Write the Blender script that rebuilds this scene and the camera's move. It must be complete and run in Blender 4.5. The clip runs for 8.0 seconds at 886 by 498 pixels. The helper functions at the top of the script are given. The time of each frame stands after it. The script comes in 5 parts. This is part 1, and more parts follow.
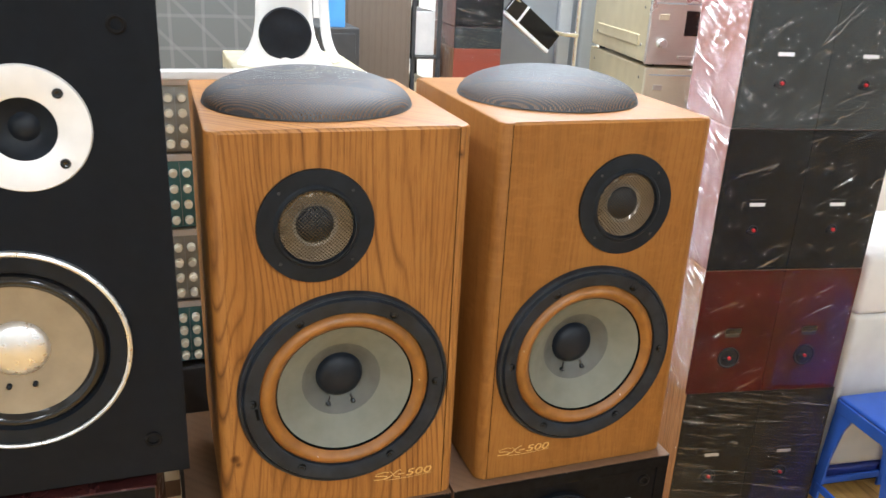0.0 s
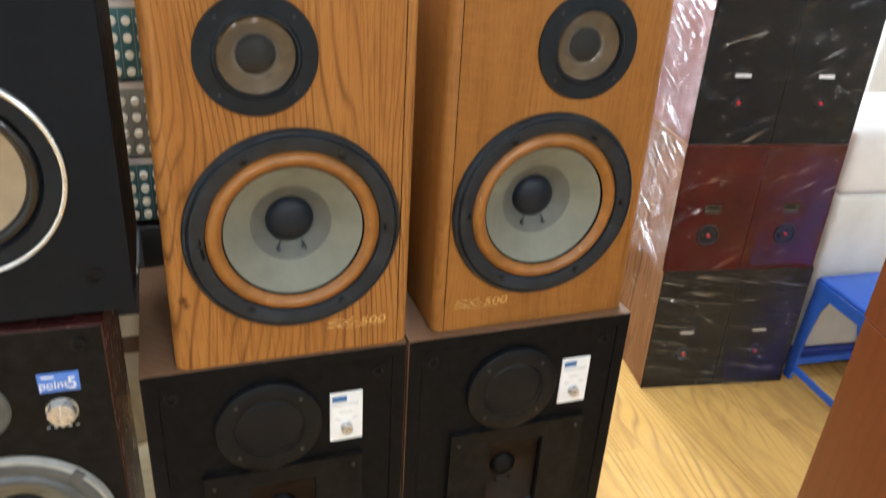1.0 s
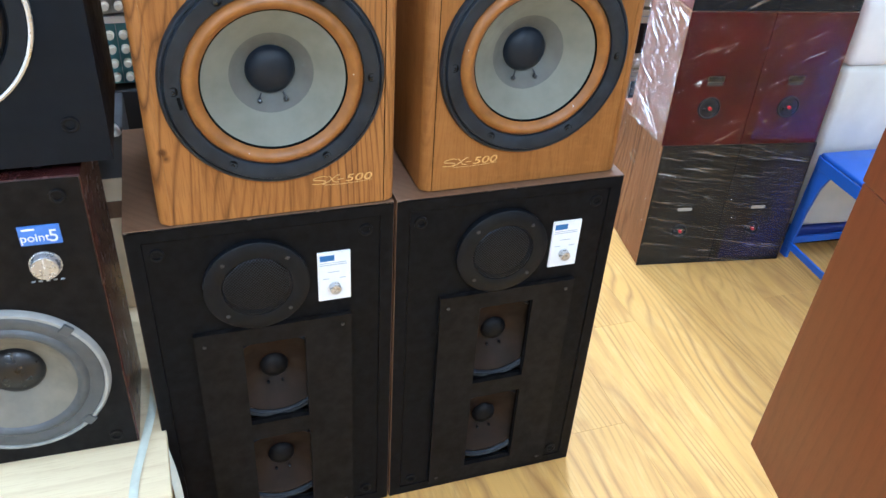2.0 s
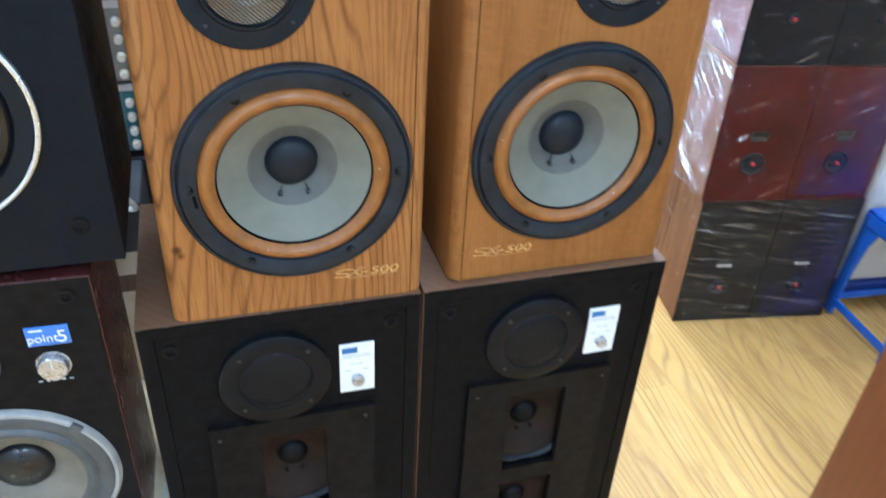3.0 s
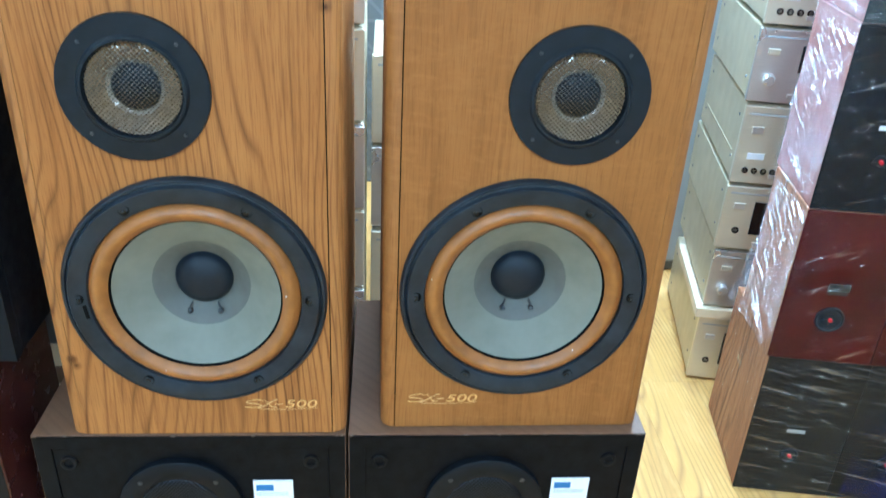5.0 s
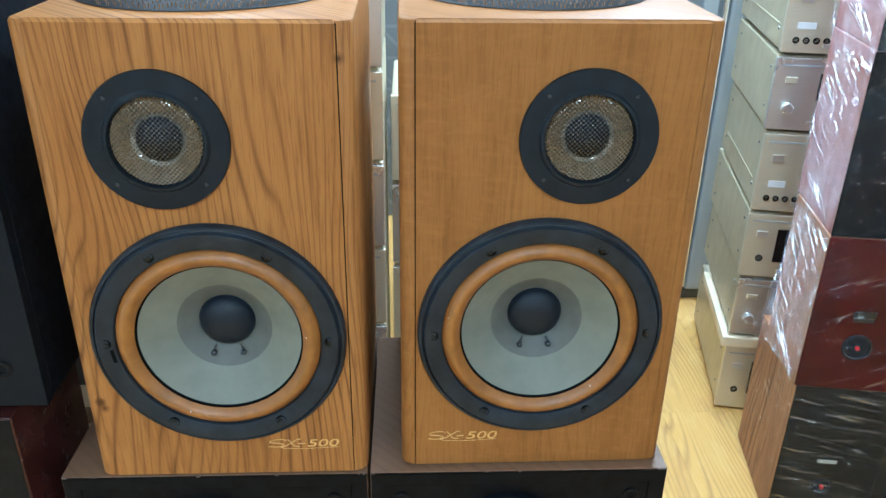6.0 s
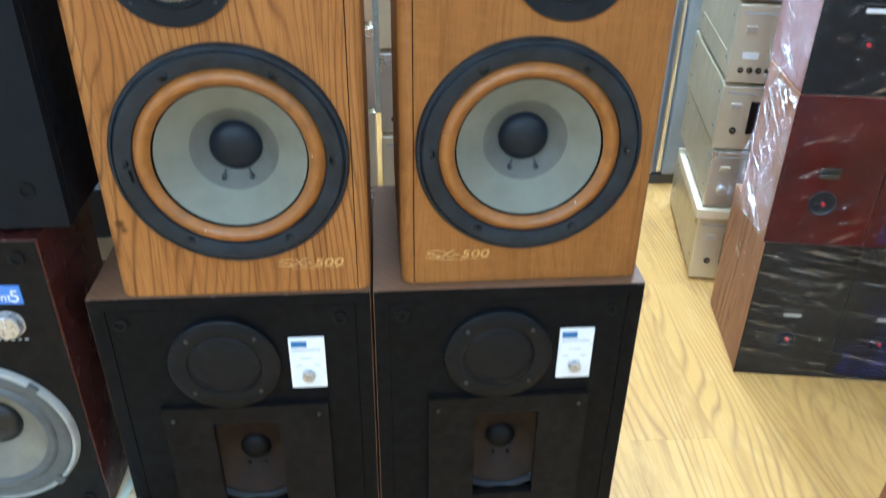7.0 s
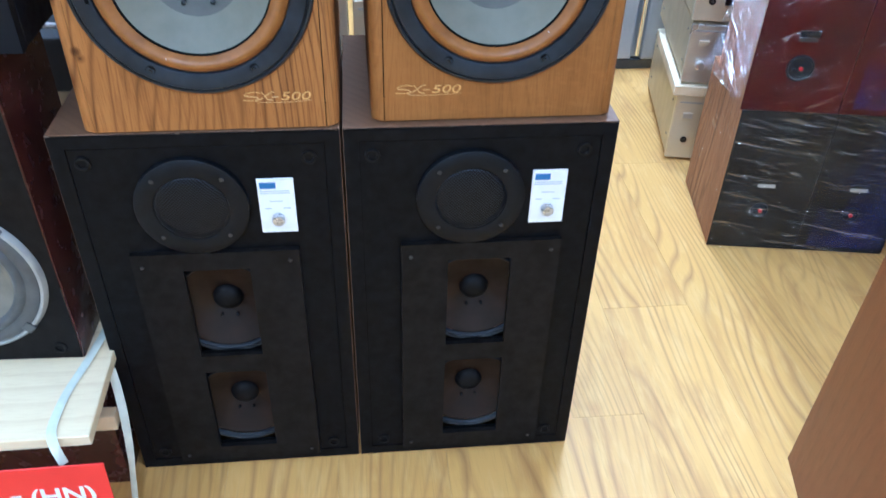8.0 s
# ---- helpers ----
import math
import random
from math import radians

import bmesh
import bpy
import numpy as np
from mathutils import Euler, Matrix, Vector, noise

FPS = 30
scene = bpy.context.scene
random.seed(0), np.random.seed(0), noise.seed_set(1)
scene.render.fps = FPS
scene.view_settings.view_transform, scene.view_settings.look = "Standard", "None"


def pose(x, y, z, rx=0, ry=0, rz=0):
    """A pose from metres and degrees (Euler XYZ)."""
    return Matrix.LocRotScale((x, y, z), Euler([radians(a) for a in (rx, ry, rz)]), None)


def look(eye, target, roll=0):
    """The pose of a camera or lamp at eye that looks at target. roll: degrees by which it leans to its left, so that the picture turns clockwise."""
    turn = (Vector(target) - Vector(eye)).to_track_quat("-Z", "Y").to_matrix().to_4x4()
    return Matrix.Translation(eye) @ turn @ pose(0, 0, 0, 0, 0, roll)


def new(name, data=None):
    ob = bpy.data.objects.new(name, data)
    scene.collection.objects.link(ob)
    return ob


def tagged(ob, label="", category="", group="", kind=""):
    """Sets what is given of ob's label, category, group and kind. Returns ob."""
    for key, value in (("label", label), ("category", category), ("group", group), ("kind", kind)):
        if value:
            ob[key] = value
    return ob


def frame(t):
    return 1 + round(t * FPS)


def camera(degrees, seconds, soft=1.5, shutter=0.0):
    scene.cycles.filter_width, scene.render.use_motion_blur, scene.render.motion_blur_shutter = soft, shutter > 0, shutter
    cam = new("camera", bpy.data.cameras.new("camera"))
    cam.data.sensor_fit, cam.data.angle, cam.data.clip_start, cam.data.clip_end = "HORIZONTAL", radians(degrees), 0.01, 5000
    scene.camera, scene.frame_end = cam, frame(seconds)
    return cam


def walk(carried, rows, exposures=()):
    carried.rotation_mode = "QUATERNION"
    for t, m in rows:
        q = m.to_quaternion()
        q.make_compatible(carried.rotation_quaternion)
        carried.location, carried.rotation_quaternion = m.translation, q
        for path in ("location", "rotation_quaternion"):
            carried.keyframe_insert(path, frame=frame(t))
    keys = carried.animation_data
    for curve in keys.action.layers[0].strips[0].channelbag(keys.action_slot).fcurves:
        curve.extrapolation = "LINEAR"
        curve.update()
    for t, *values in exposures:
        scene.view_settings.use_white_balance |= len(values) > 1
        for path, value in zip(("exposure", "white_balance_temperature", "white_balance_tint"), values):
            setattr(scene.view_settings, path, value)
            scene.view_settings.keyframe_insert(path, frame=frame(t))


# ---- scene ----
cam = camera(57.4, 8.0, soft=1.5, shutter=0.4)
PATH = [
    (0, (0.015, 0.011, 1.437), (0.645, 1.776, 0.737), 2.9),
    (0.5, (0.059, 0.007, 1.424), (0.682, 1.753, 0.673), 2.9),
    (1, (0.084, -0.017, 1.349), (0.686, 1.659, 0.44), 3.6),
    (1.5, (0.085, -0.041, 1.297), (0.666, 1.548, 0.23), 4.1),
    (1.7, (0.092, -0.045, 1.288), (0.665, 1.519, 0.18), 3.9),
    (2.8, (0.134, 0.062, 1.33), (0.679, 1.611, 0.188), 3.3),
    (3, (0.138, 0.088, 1.349), (0.64, 1.671, 0.234), 3.2),
    (3.5, (0.231, 0.151, 1.346), (0.545, 1.818, 0.286), 2.8),
    (4, (0.374, 0.168, 1.316), (0.567, 1.873, 0.289), 4.6),
    (4.5, (0.422, 0.167, 1.335), (0.576, 1.9, 0.349), 3.5),
    (5, (0.426, 0.169, 1.351), (0.579, 1.929, 0.415), 3.1),
    (5.2, (0.426, 0.166, 1.363), (0.573, 1.946, 0.462), 3.1),
    (6.3, (0.442, 0.149, 1.37), (0.516, 1.947, 0.496), 0.4),
    (6.5, (0.436, 0.125, 1.351), (0.53, 1.904, 0.442), 0.3),
    (7, (0.41, 0.036, 1.289), (0.547, 1.743, 0.256), 0.8),
    (7.5, (0.405, -0.001, 1.223), (0.571, 1.642, 0.095), 1.1),
    (8, (0.418, -0.011, 1.189), (0.6, 1.58, -0.01), 1.6),
]
EXPOSURES = [(0.0, -0.1, 5910, 10), (0.5, -0.2, 6010, 10), (1.0, -0.05, 5710, 8), (1.5, 0.2, 5110, 8), (3.0, 0.2, 4560, 5), (3.5, 0.34, 4310, 0), (4.0, 0.42, 4210, -4),
             (5.0, 0.36, 4240, -5), (6.5, -0.08, 4660, -3), (7.0, 0.15, 4560, 0), (7.5, 0.25, 4460, 4), (8.0, 0.12, 4310, 8)]
walk(cam, [(t, look(eye, target, roll)) for t, eye, target, roll in PATH], EXPOSURES)

# ---- world and light ----
world = bpy.data.worlds.new("room_world")
scene.world = world
world.use_nodes = True
world.node_tree.nodes["Background"].inputs[0].default_value = (0.8, 0.9, 1.0, 1)
world.node_tree.nodes["Background"].inputs[1].default_value = 0.05

ROOM_X0, ROOM_X1, ROOM_Y0, ROOM_Y1, ROOM_H = -2.2, 3.6, -2.4, 4.4, 2.75
LAMPS = [(-1.2, -1.5, 26), (0.4, -1.15, 29), (2.4, -1.3, 23), (-1.2, 1.2, 26), (0.55, 1.60, 24), (1.20, 2.30, 50), (2.6, 3.6, 44), (-0.3, 3.2, 24), (1.5, 3.2, 28)]


def area_lamp(x, y, power):
    data = bpy.data.lights.new("ceiling_tube_light", "AREA")
    data.shape, data.size, data.size_y = "RECTANGLE", 0.28, 1.15
    data.energy, data.color = power, (0.93, 0.975, 1.0)
    ob = new("ceiling_tube_light", data)
    ob.matrix_world = pose(x, y, ROOM_H - 0.075)
    return ob


for lx, ly, watts in LAMPS:
    area_lamp(lx, ly, watts)


# ---- materials ----
def material(name):
    m = bpy.data.materials.new(name)
    m.use_nodes = True
    nt = m.node_tree
    return m, nt, nt.nodes["Principled BSDF"]


def nd(nt, kind, **inputs):
    n = nt.nodes.new(kind)
    for key, value in inputs.items():
        n.inputs[key.replace("_", " ")].default_value = value
    return n


def coords(nt, scale=(1, 1, 1), kind="Object", rotate=(0, 0, 0)):
    tc = nt.nodes.new("ShaderNodeTexCoord")
    mp = nt.nodes.new("ShaderNodeMapping")
    mp.inputs["Scale"].default_value = scale
    mp.inputs["Rotation"].default_value = [radians(a) for a in rotate]
    nt.links.new(tc.outputs[kind], mp.inputs["Vector"])
    return mp.outputs["Vector"]


def noise_tex(nt, vec, scale, detail=3.0, rough=0.55, distortion=0.0):
    n = nd(nt, "ShaderNodeTexNoise", Scale=scale, Detail=detail, Roughness=rough, Distortion=distortion)
    nt.links.new(vec, n.inputs["Vector"])
    return n.outputs["Fac"]


def ramp(nt, fac, stops):
    r = nt.nodes.new("ShaderNodeValToRGB")
    el = r.color_ramp.elements
    while len(el) < len(stops):
        el.new(0.5)
    for e, (p, c) in zip(el, stops):
        e.position = p
        e.color = (*c, 1) if len(c) == 3 else c
    nt.links.new(fac, r.inputs["Fac"])
    return r.outputs["Color"]


def mix(nt, fac, a, b, mode="MIX"):
    n = nt.nodes.new("ShaderNodeMix")
    n.data_type, n.blend_type = "RGBA", mode
    for sock, value in ((n.inputs[0], fac), (n.inputs[6], a), (n.inputs[7], b)):
        if isinstance(value, (int, float)):
            sock.default_value = value
        elif isinstance(value, tuple):
            sock.default_value = (*value, 1)
        else:
            nt.links.new(value, sock)
    return n.outputs[2]


def bump(nt, bsdf, height, strength=0.2, distance=0.001):
    b = nd(nt, "ShaderNodeBump", Strength=strength, Distance=distance)
    nt.links.new(height, b.inputs["Height"])
    nt.links.new(b.outputs["Normal"], bsdf.inputs["Normal"])


def plain(name, color, rough=0.5, metal=0.0, var=0.12, scale=40.0, relief=0.1, grain=600.0, coat=0.0, spec=0.5):
    """A painted, moulded or metal surface: colour that drifts a little, fine relief, uneven gloss."""
    m, nt, b = material(name)
    v = coords(nt)
    big = noise_tex(nt, v, scale, 4)
    dark = tuple(c * (1 - var) for c in color)
    light = tuple(min(1, c * (1 + var)) for c in color)
    nt.links.new(ramp(nt, big, [(0.3, dark), (0.7, light)]), b.inputs["Base Color"])
    r = ramp(nt, noise_tex(nt, v, scale * 2.3, 3), [(0.3, (rough * 0.85,) * 3), (0.75, (min(1, rough * 1.2),) * 3)])
    nt.links.new(r, b.inputs["Roughness"])
    b.inputs["Metallic"].default_value = metal
    b.inputs["Coat Weight"].default_value = coat
    b.inputs["Specular IOR Level"].default_value = spec
    if relief:
        bump(nt, b, noise_tex(nt, v, grain, 2), relief, 0.0006)
    return m


def growth_rings(nt, v, amp, scale, period, lines):
    """Contours of a slow field: straight grain that opens into cathedral arches."""
    sep = nt.nodes.new("ShaderNodeSeparateXYZ")
    nt.links.new(v, sep.inputs[0])
    add = nt.nodes.new("ShaderNodeMath")
    add.operation = "MULTIPLY_ADD"
    nt.links.new(noise_tex(nt, v, scale, 2.0, 0.35, 0.3), add.inputs[0])
    add.inputs[1].default_value = amp
    nt.links.new(sep.outputs["X"], add.inputs[2])
    fold = nt.nodes.new("ShaderNodeMath")
    fold.operation = "PINGPONG"
    fold.inputs[1].default_value = period / 2
    nt.links.new(add.outputs[0], fold.inputs[0])
    unit = nt.nodes.new("ShaderNodeMath")
    unit.operation = "MULTIPLY"
    unit.inputs[1].default_value = 2 / period
    nt.links.new(fold.outputs[0], unit.inputs[0])
    return ramp(nt, unit.outputs[0], lines)


def oak_veneer(name, dark, mid, light, period, contrast, streaks, rough=0.46, seed=0.0, knots=(), fleck=0.0):
    """Oiled oak: cathedral arches that fade in and out, streaks of pores, slow drift of colour."""
    m, nt, b = material(name)
    tc = nt.nodes.new("ShaderNodeTexCoord")
    sep = nt.nodes.new("ShaderNodeSeparateXYZ")
    nt.links.new(tc.outputs["Object"], sep.inputs[0])
    add = nt.nodes.new("ShaderNodeMath")
    add.operation = "ADD"
    nt.links.new(sep.outputs["X"], add.inputs[0])
    nt.links.new(sep.outputs["Y"], add.inputs[1])
    comb = nt.nodes.new("ShaderNodeCombineXYZ")
    nt.links.new(add.outputs[0], comb.inputs[0])
    nt.links.new(sep.outputs["Z"], comb.inputs[2])

    def squeezed(k):
        mp = nt.nodes.new("ShaderNodeMapping")
        mp.inputs["Scale"].default_value = (1, 1, k)
        mp.inputs["Location"].default_value = (seed, seed * 0.7, seed * 0.3)
        nt.links.new(comb.outputs[0], mp.inputs["Vector"])
        return mp.outputs["Vector"]

    v = squeezed(0.20)
    c = mix(nt, ramp(nt, noise_tex(nt, v, 9, 4, 0.6), [(0.3, (0, 0, 0)), (0.7, (1, 1, 1))]), mid, light)
    rings = growth_rings(nt, v, 0.23, 6.5, period, [(0.0, (1, 1, 1)), (0.12, (0.62,) * 3), (0.34, (0.07,) * 3), (0.60, (0, 0, 0))])
    patch = ramp(nt, noise_tex(nt, v, 16, 3, 0.6), [(0.34, (contrast * 0.25,) * 3), (0.66, (contrast,) * 3)])
    c = mix(nt, mix(nt, 1.0, rings, patch, "MULTIPLY"), c, dark)
    long = noise_tex(nt, squeezed(0.05), 120, 5, 0.65, 0.5)
    c = mix(nt, ramp(nt, long, [(0.50, (0, 0, 0)), (0.70, (streaks,) * 3)]), c, dark)
    if fleck:
        c = mix(nt, ramp(nt, noise_tex(nt, squeezed(2.6), 34, 4, 0.7, 0.6), [(0.48, (0, 0, 0)), (0.68, (fleck,) * 3)]), c, light)
    pores = noise_tex(nt, squeezed(0.03), 900, 2, 0.6)
    c = mix(nt, ramp(nt, pores, [(0.52, (0, 0, 0)), (0.74, (0.40,) * 3)]), c, dark)
    for kx, kz, kr in knots:
        far = nt.nodes.new("ShaderNodeVectorMath")
        far.operation = "DISTANCE"
        far.inputs[1].default_value = (kx, 0, kz)
        nt.links.new(tc.outputs["Object"], far.inputs[0])
        c = mix(nt, ramp(nt, far.outputs["Value"], [(0.0, (0.95,) * 3), (kr, (0.7,) * 3), (kr * 1.7, (0, 0, 0))]), c, tuple(q * 0.7 for q in dark))
    nt.links.new(c, b.inputs["Base Color"])
    nt.links.new(ramp(nt, pores, [(0.3, (rough * 0.9,) * 3), (0.8, (rough * 1.35,) * 3)]), b.inputs["Roughness"])
    b.inputs["Specular IOR Level"].default_value = 0.16
    b.inputs["Coat Weight"].default_value = 0.03
    b.inputs["Coat Roughness"].default_value = 0.25
    bump(nt, b, pores, 0.12, 0.0005)
    return m


def veneer(name, dark, mid, light, period, distort, contrast, rough=0.38, seed=0.0, upright=True, detail_scale=0.3, knots=()):
    """Sawn veneer with upright grain: wavy annual bands, long pores and slow colour drift."""
    m, nt, b = material(name)
    tc = nt.nodes.new("ShaderNodeTexCoord")
    sep = nt.nodes.new("ShaderNodeSeparateXYZ")
    nt.links.new(tc.outputs["Object"], sep.inputs[0])
    add = nt.nodes.new("ShaderNodeMath")
    add.operation = "ADD"
    nt.links.new(sep.outputs["X" if upright else "Z"], add.inputs[0])
    nt.links.new(sep.outputs["Y"], add.inputs[1])
    comb = nt.nodes.new("ShaderNodeCombineXYZ")
    nt.links.new(add.outputs[0], comb.inputs[0])
    nt.links.new(sep.outputs["Z" if upright else "X"], comb.inputs[2])
    mp = nt.nodes.new("ShaderNodeMapping")
    mp.inputs["Scale"].default_value = (1, 1, 0.26)
    mp.inputs["Location"].default_value = (seed, seed * 0.7, seed * 0.3)
    nt.links.new(comb.outputs[0], mp.inputs["Vector"])
    v = mp.outputs["Vector"]
    w = nt.nodes.new("ShaderNodeTexWave")
    w.wave_type, w.bands_direction, w.wave_profile = "BANDS", "X", "SAW"
    for key, value in (("Scale", 2 * math.pi / (20 * period)), ("Distortion", distort), ("Detail", 2.0), ("Detail Scale", detail_scale), ("Detail Roughness", 0.5)):
        w.inputs[key].default_value = value
    nt.links.new(v, w.inputs["Vector"])
    drift = noise_tex(nt, v, 14, 3)
    base = mix(nt, drift, mid, light)
    bands = ramp(nt, w.outputs["Fac"], [(0.0, (0, 0, 0)), (0.55, (0.12, 0.12, 0.12)), (0.9, (1, 1, 1)), (1.0, (0.2, 0.2, 0.2))])
    amount = mix(nt, 1.0, bands, ramp(nt, noise_tex(nt, v, 26, 2), [(0.25, (contrast * 0.35,) * 3), (0.7, (contrast,) * 3)]), "MULTIPLY")
    c1 = mix(nt, amount, base, dark)
    fine = nt.nodes.new("ShaderNodeMapping")
    fine.inputs["Scale"].default_value = (1, 1, 0.03) if upright else (0.03, 1, 1)
    nt.links.new(tc.outputs["Object"], fine.inputs["Vector"])
    pores = noise_tex(nt, fine.outputs["Vector"], 900, 2, 0.6)
    pore_mask = ramp(nt, pores, [(0.52, (0, 0, 0)), (0.72, (0.55, 0.55, 0.55))])
    c2 = mix(nt, pore_mask, c1, dark)
    for kx, kz, kr in knots:
        far = nt.nodes.new("ShaderNodeVectorMath")
        far.operation = "DISTANCE"
        far.inputs[1].default_value = (kx, 0, kz)
        nt.links.new(tc.outputs["Object"], far.inputs[0])
        c2 = mix(nt, ramp(nt, far.outputs["Value"], [(0.0, (0.95,) * 3), (kr, (0.7,) * 3), (kr * 1.7, (0, 0, 0))]), c2, tuple(q * 0.7 for q in dark))
    nt.links.new(c2, b.inputs["Base Color"])
    nt.links.new(ramp(nt, pores, [(0.3, (rough * 0.9,) * 3), (0.8, (rough * 1.35,) * 3)]), b.inputs["Roughness"])
    b.inputs["Coat Weight"].default_value = 0.12
    b.inputs["Coat Roughness"].default_value = 0.22
    bump(nt, b, pores, 0.12, 0.0005)
    return m


def brushed(name, color, rough=0.32, metal=0.9, along=(1, 1, 60)):
    m, nt, b = material(name)
    v = coords(nt, along)
    streak = noise_tex(nt, v, 25, 3)
    nt.links.new(ramp(nt, streak, [(0.3, tuple(c * 0.86 for c in color)), (0.7, color)]), b.inputs["Base Color"])
    nt.links.new(ramp(nt, noise_tex(nt, coords(nt), 9, 3), [(0.3, (rough * 0.8,) * 3), (0.7, (rough * 1.3,) * 3)]), b.inputs["Roughness"])
    b.inputs["Metallic"].default_value = metal
    bump(nt, b, streak, 0.05, 0.0004)
    return m


def laminate():
    """Pale oak laminate: each board its own tone, long grain, darker figure and knots."""
    m, nt, b = material("oak_laminate")
    tc = nt.nodes.new("ShaderNodeTexCoord")
    info = nt.nodes.new("ShaderNodeObjectInfo")
    off = nt.nodes.new("ShaderNodeVectorMath")
    off.operation = "MULTIPLY_ADD"
    comb = nt.nodes.new("ShaderNodeCombineXYZ")
    for i in range(3):
        nt.links.new(info.outputs["Random"], comb.inputs[i])
    nt.links.new(comb.outputs[0], off.inputs[0])
    off.inputs[1].default_value = (17.0, 31.0, 5.0)
    nt.links.new(tc.outputs["Object"], off.inputs[2])
    mp = nt.nodes.new("ShaderNodeMapping")
    mp.inputs["Scale"].default_value = (1, 0.17, 1)
    nt.links.new(off.outputs[0], mp.inputs["Vector"])
    v = mp.outputs["Vector"]
    figure = noise_tex(nt, v, 8, 5, 0.6, 2.2)
    streak = noise_tex(nt, v, 55, 4, 0.6, 0.4)
    tone = mix(nt, info.outputs["Random"], (0.600, 0.350, 0.092), (0.680, 0.412, 0.116))
    c = mix(nt, ramp(nt, figure, [(0.34, (0.6, 0.6, 0.6)), (0.52, (0, 0, 0))]), tone, (0.43, 0.230, 0.066))
    c = mix(nt, ramp(nt, streak, [(0.48, (0, 0, 0)), (0.75, (0.55, 0.55, 0.55))]), c, (0.74, 0.50, 0.185))
    lines = growth_rings(nt, v, 0.62, 3.6, 0.022, [(0.0, (0.85,) * 3), (0.16, (0.5,) * 3), (0.5, (0, 0, 0))])
    ring = mix(nt, 1.0, lines, ramp(nt, noise_tex(nt, v, 12, 3), [(0.34, (0.05, 0.05, 0.05)), (0.66, (0.9, 0.9, 0.9))]), "MULTIPLY")
    c = mix(nt, ring, c, (0.31, 0.158, 0.048))
    knot = nt.nodes.new("ShaderNodeTexVoronoi")
    knot.inputs["Scale"].default_value = 2.6
    flat = nt.nodes.new("ShaderNodeMapping")
    flat.inputs["Scale"].default_value = (1, 0.5, 1)
    nt.links.new(off.outputs[0], flat.inputs["Vector"])
    nt.links.new(flat.outputs["Vector"], knot.inputs["Vector"])
    c = mix(nt, ramp(nt, knot.outputs["Distance"], [(0.0, (0.8,) * 3), (0.022, (0.55,) * 3), (0.075, (0, 0, 0))]), c, (0.20, 0.092, 0.028))
    mp2 = nt.nodes.new("ShaderNodeMapping")
    mp2.inputs["Scale"].default_value = (1, 0.02, 1)
    nt.links.new(off.outputs[0], mp2.inputs["Vector"])
    pores = noise_tex(nt, mp2.outputs["Vector"], 420, 2)
    c = mix(nt, ramp(nt, pores, [(0.55, (0, 0, 0)), (0.8, (0.35, 0.35, 0.35))]), c, (0.33, 0.19, 0.08))
    nt.links.new(c, b.inputs["Base Color"])
    nt.links.new(ramp(nt, streak, [(0.3, (0.42,) * 3), (0.8, (0.56,) * 3)]), b.inputs["Roughness"])
    b.inputs["Specular IOR Level"].default_value = 0.36
    bump(nt, b, pores, 0.08, 0.0004)
    return m


def perforated(name, metal_color, pitch, hole, rough, metal, flat):
    """Sheet steel with a field of punched holes, open between the webs."""
    m, nt, b = material(name)
    v = coords(nt, flat, "Object", (0, 45, 0) if flat[1] == 0 else (0, 0, 45))
    vor = nt.nodes.new("ShaderNodeTexVoronoi")
    vor.feature = "F1"
    vor.inputs["Scale"].default_value = 1.0 / pitch
    vor.inputs["Randomness"].default_value = 0.0
    nt.links.new(v, vor.inputs["Vector"])
    lt = nt.nodes.new("ShaderNodeMath")
    lt.operation = "LESS_THAN"
    lt.inputs[1].default_value = hole
    nt.links.new(vor.outputs["Distance"], lt.inputs[0])
    b.inputs["Base Color"].default_value = (*metal_color, 1)
    b.inputs["Roughness"].default_value = rough
    b.inputs["Metallic"].default_value = metal
    tr = nt.nodes.new("ShaderNodeBsdfTransparent")
    mx = nt.nodes.new("ShaderNodeMixShader")
    nt.links.new(lt.outputs[0], mx.inputs[0])
    nt.links.new(b.outputs[0], mx.inputs[1])
    nt.links.new(tr.outputs[0], mx.inputs[2])
    nt.links.new(mx.outputs[0], nt.nodes["Material Output"].inputs["Surface"])
    return m


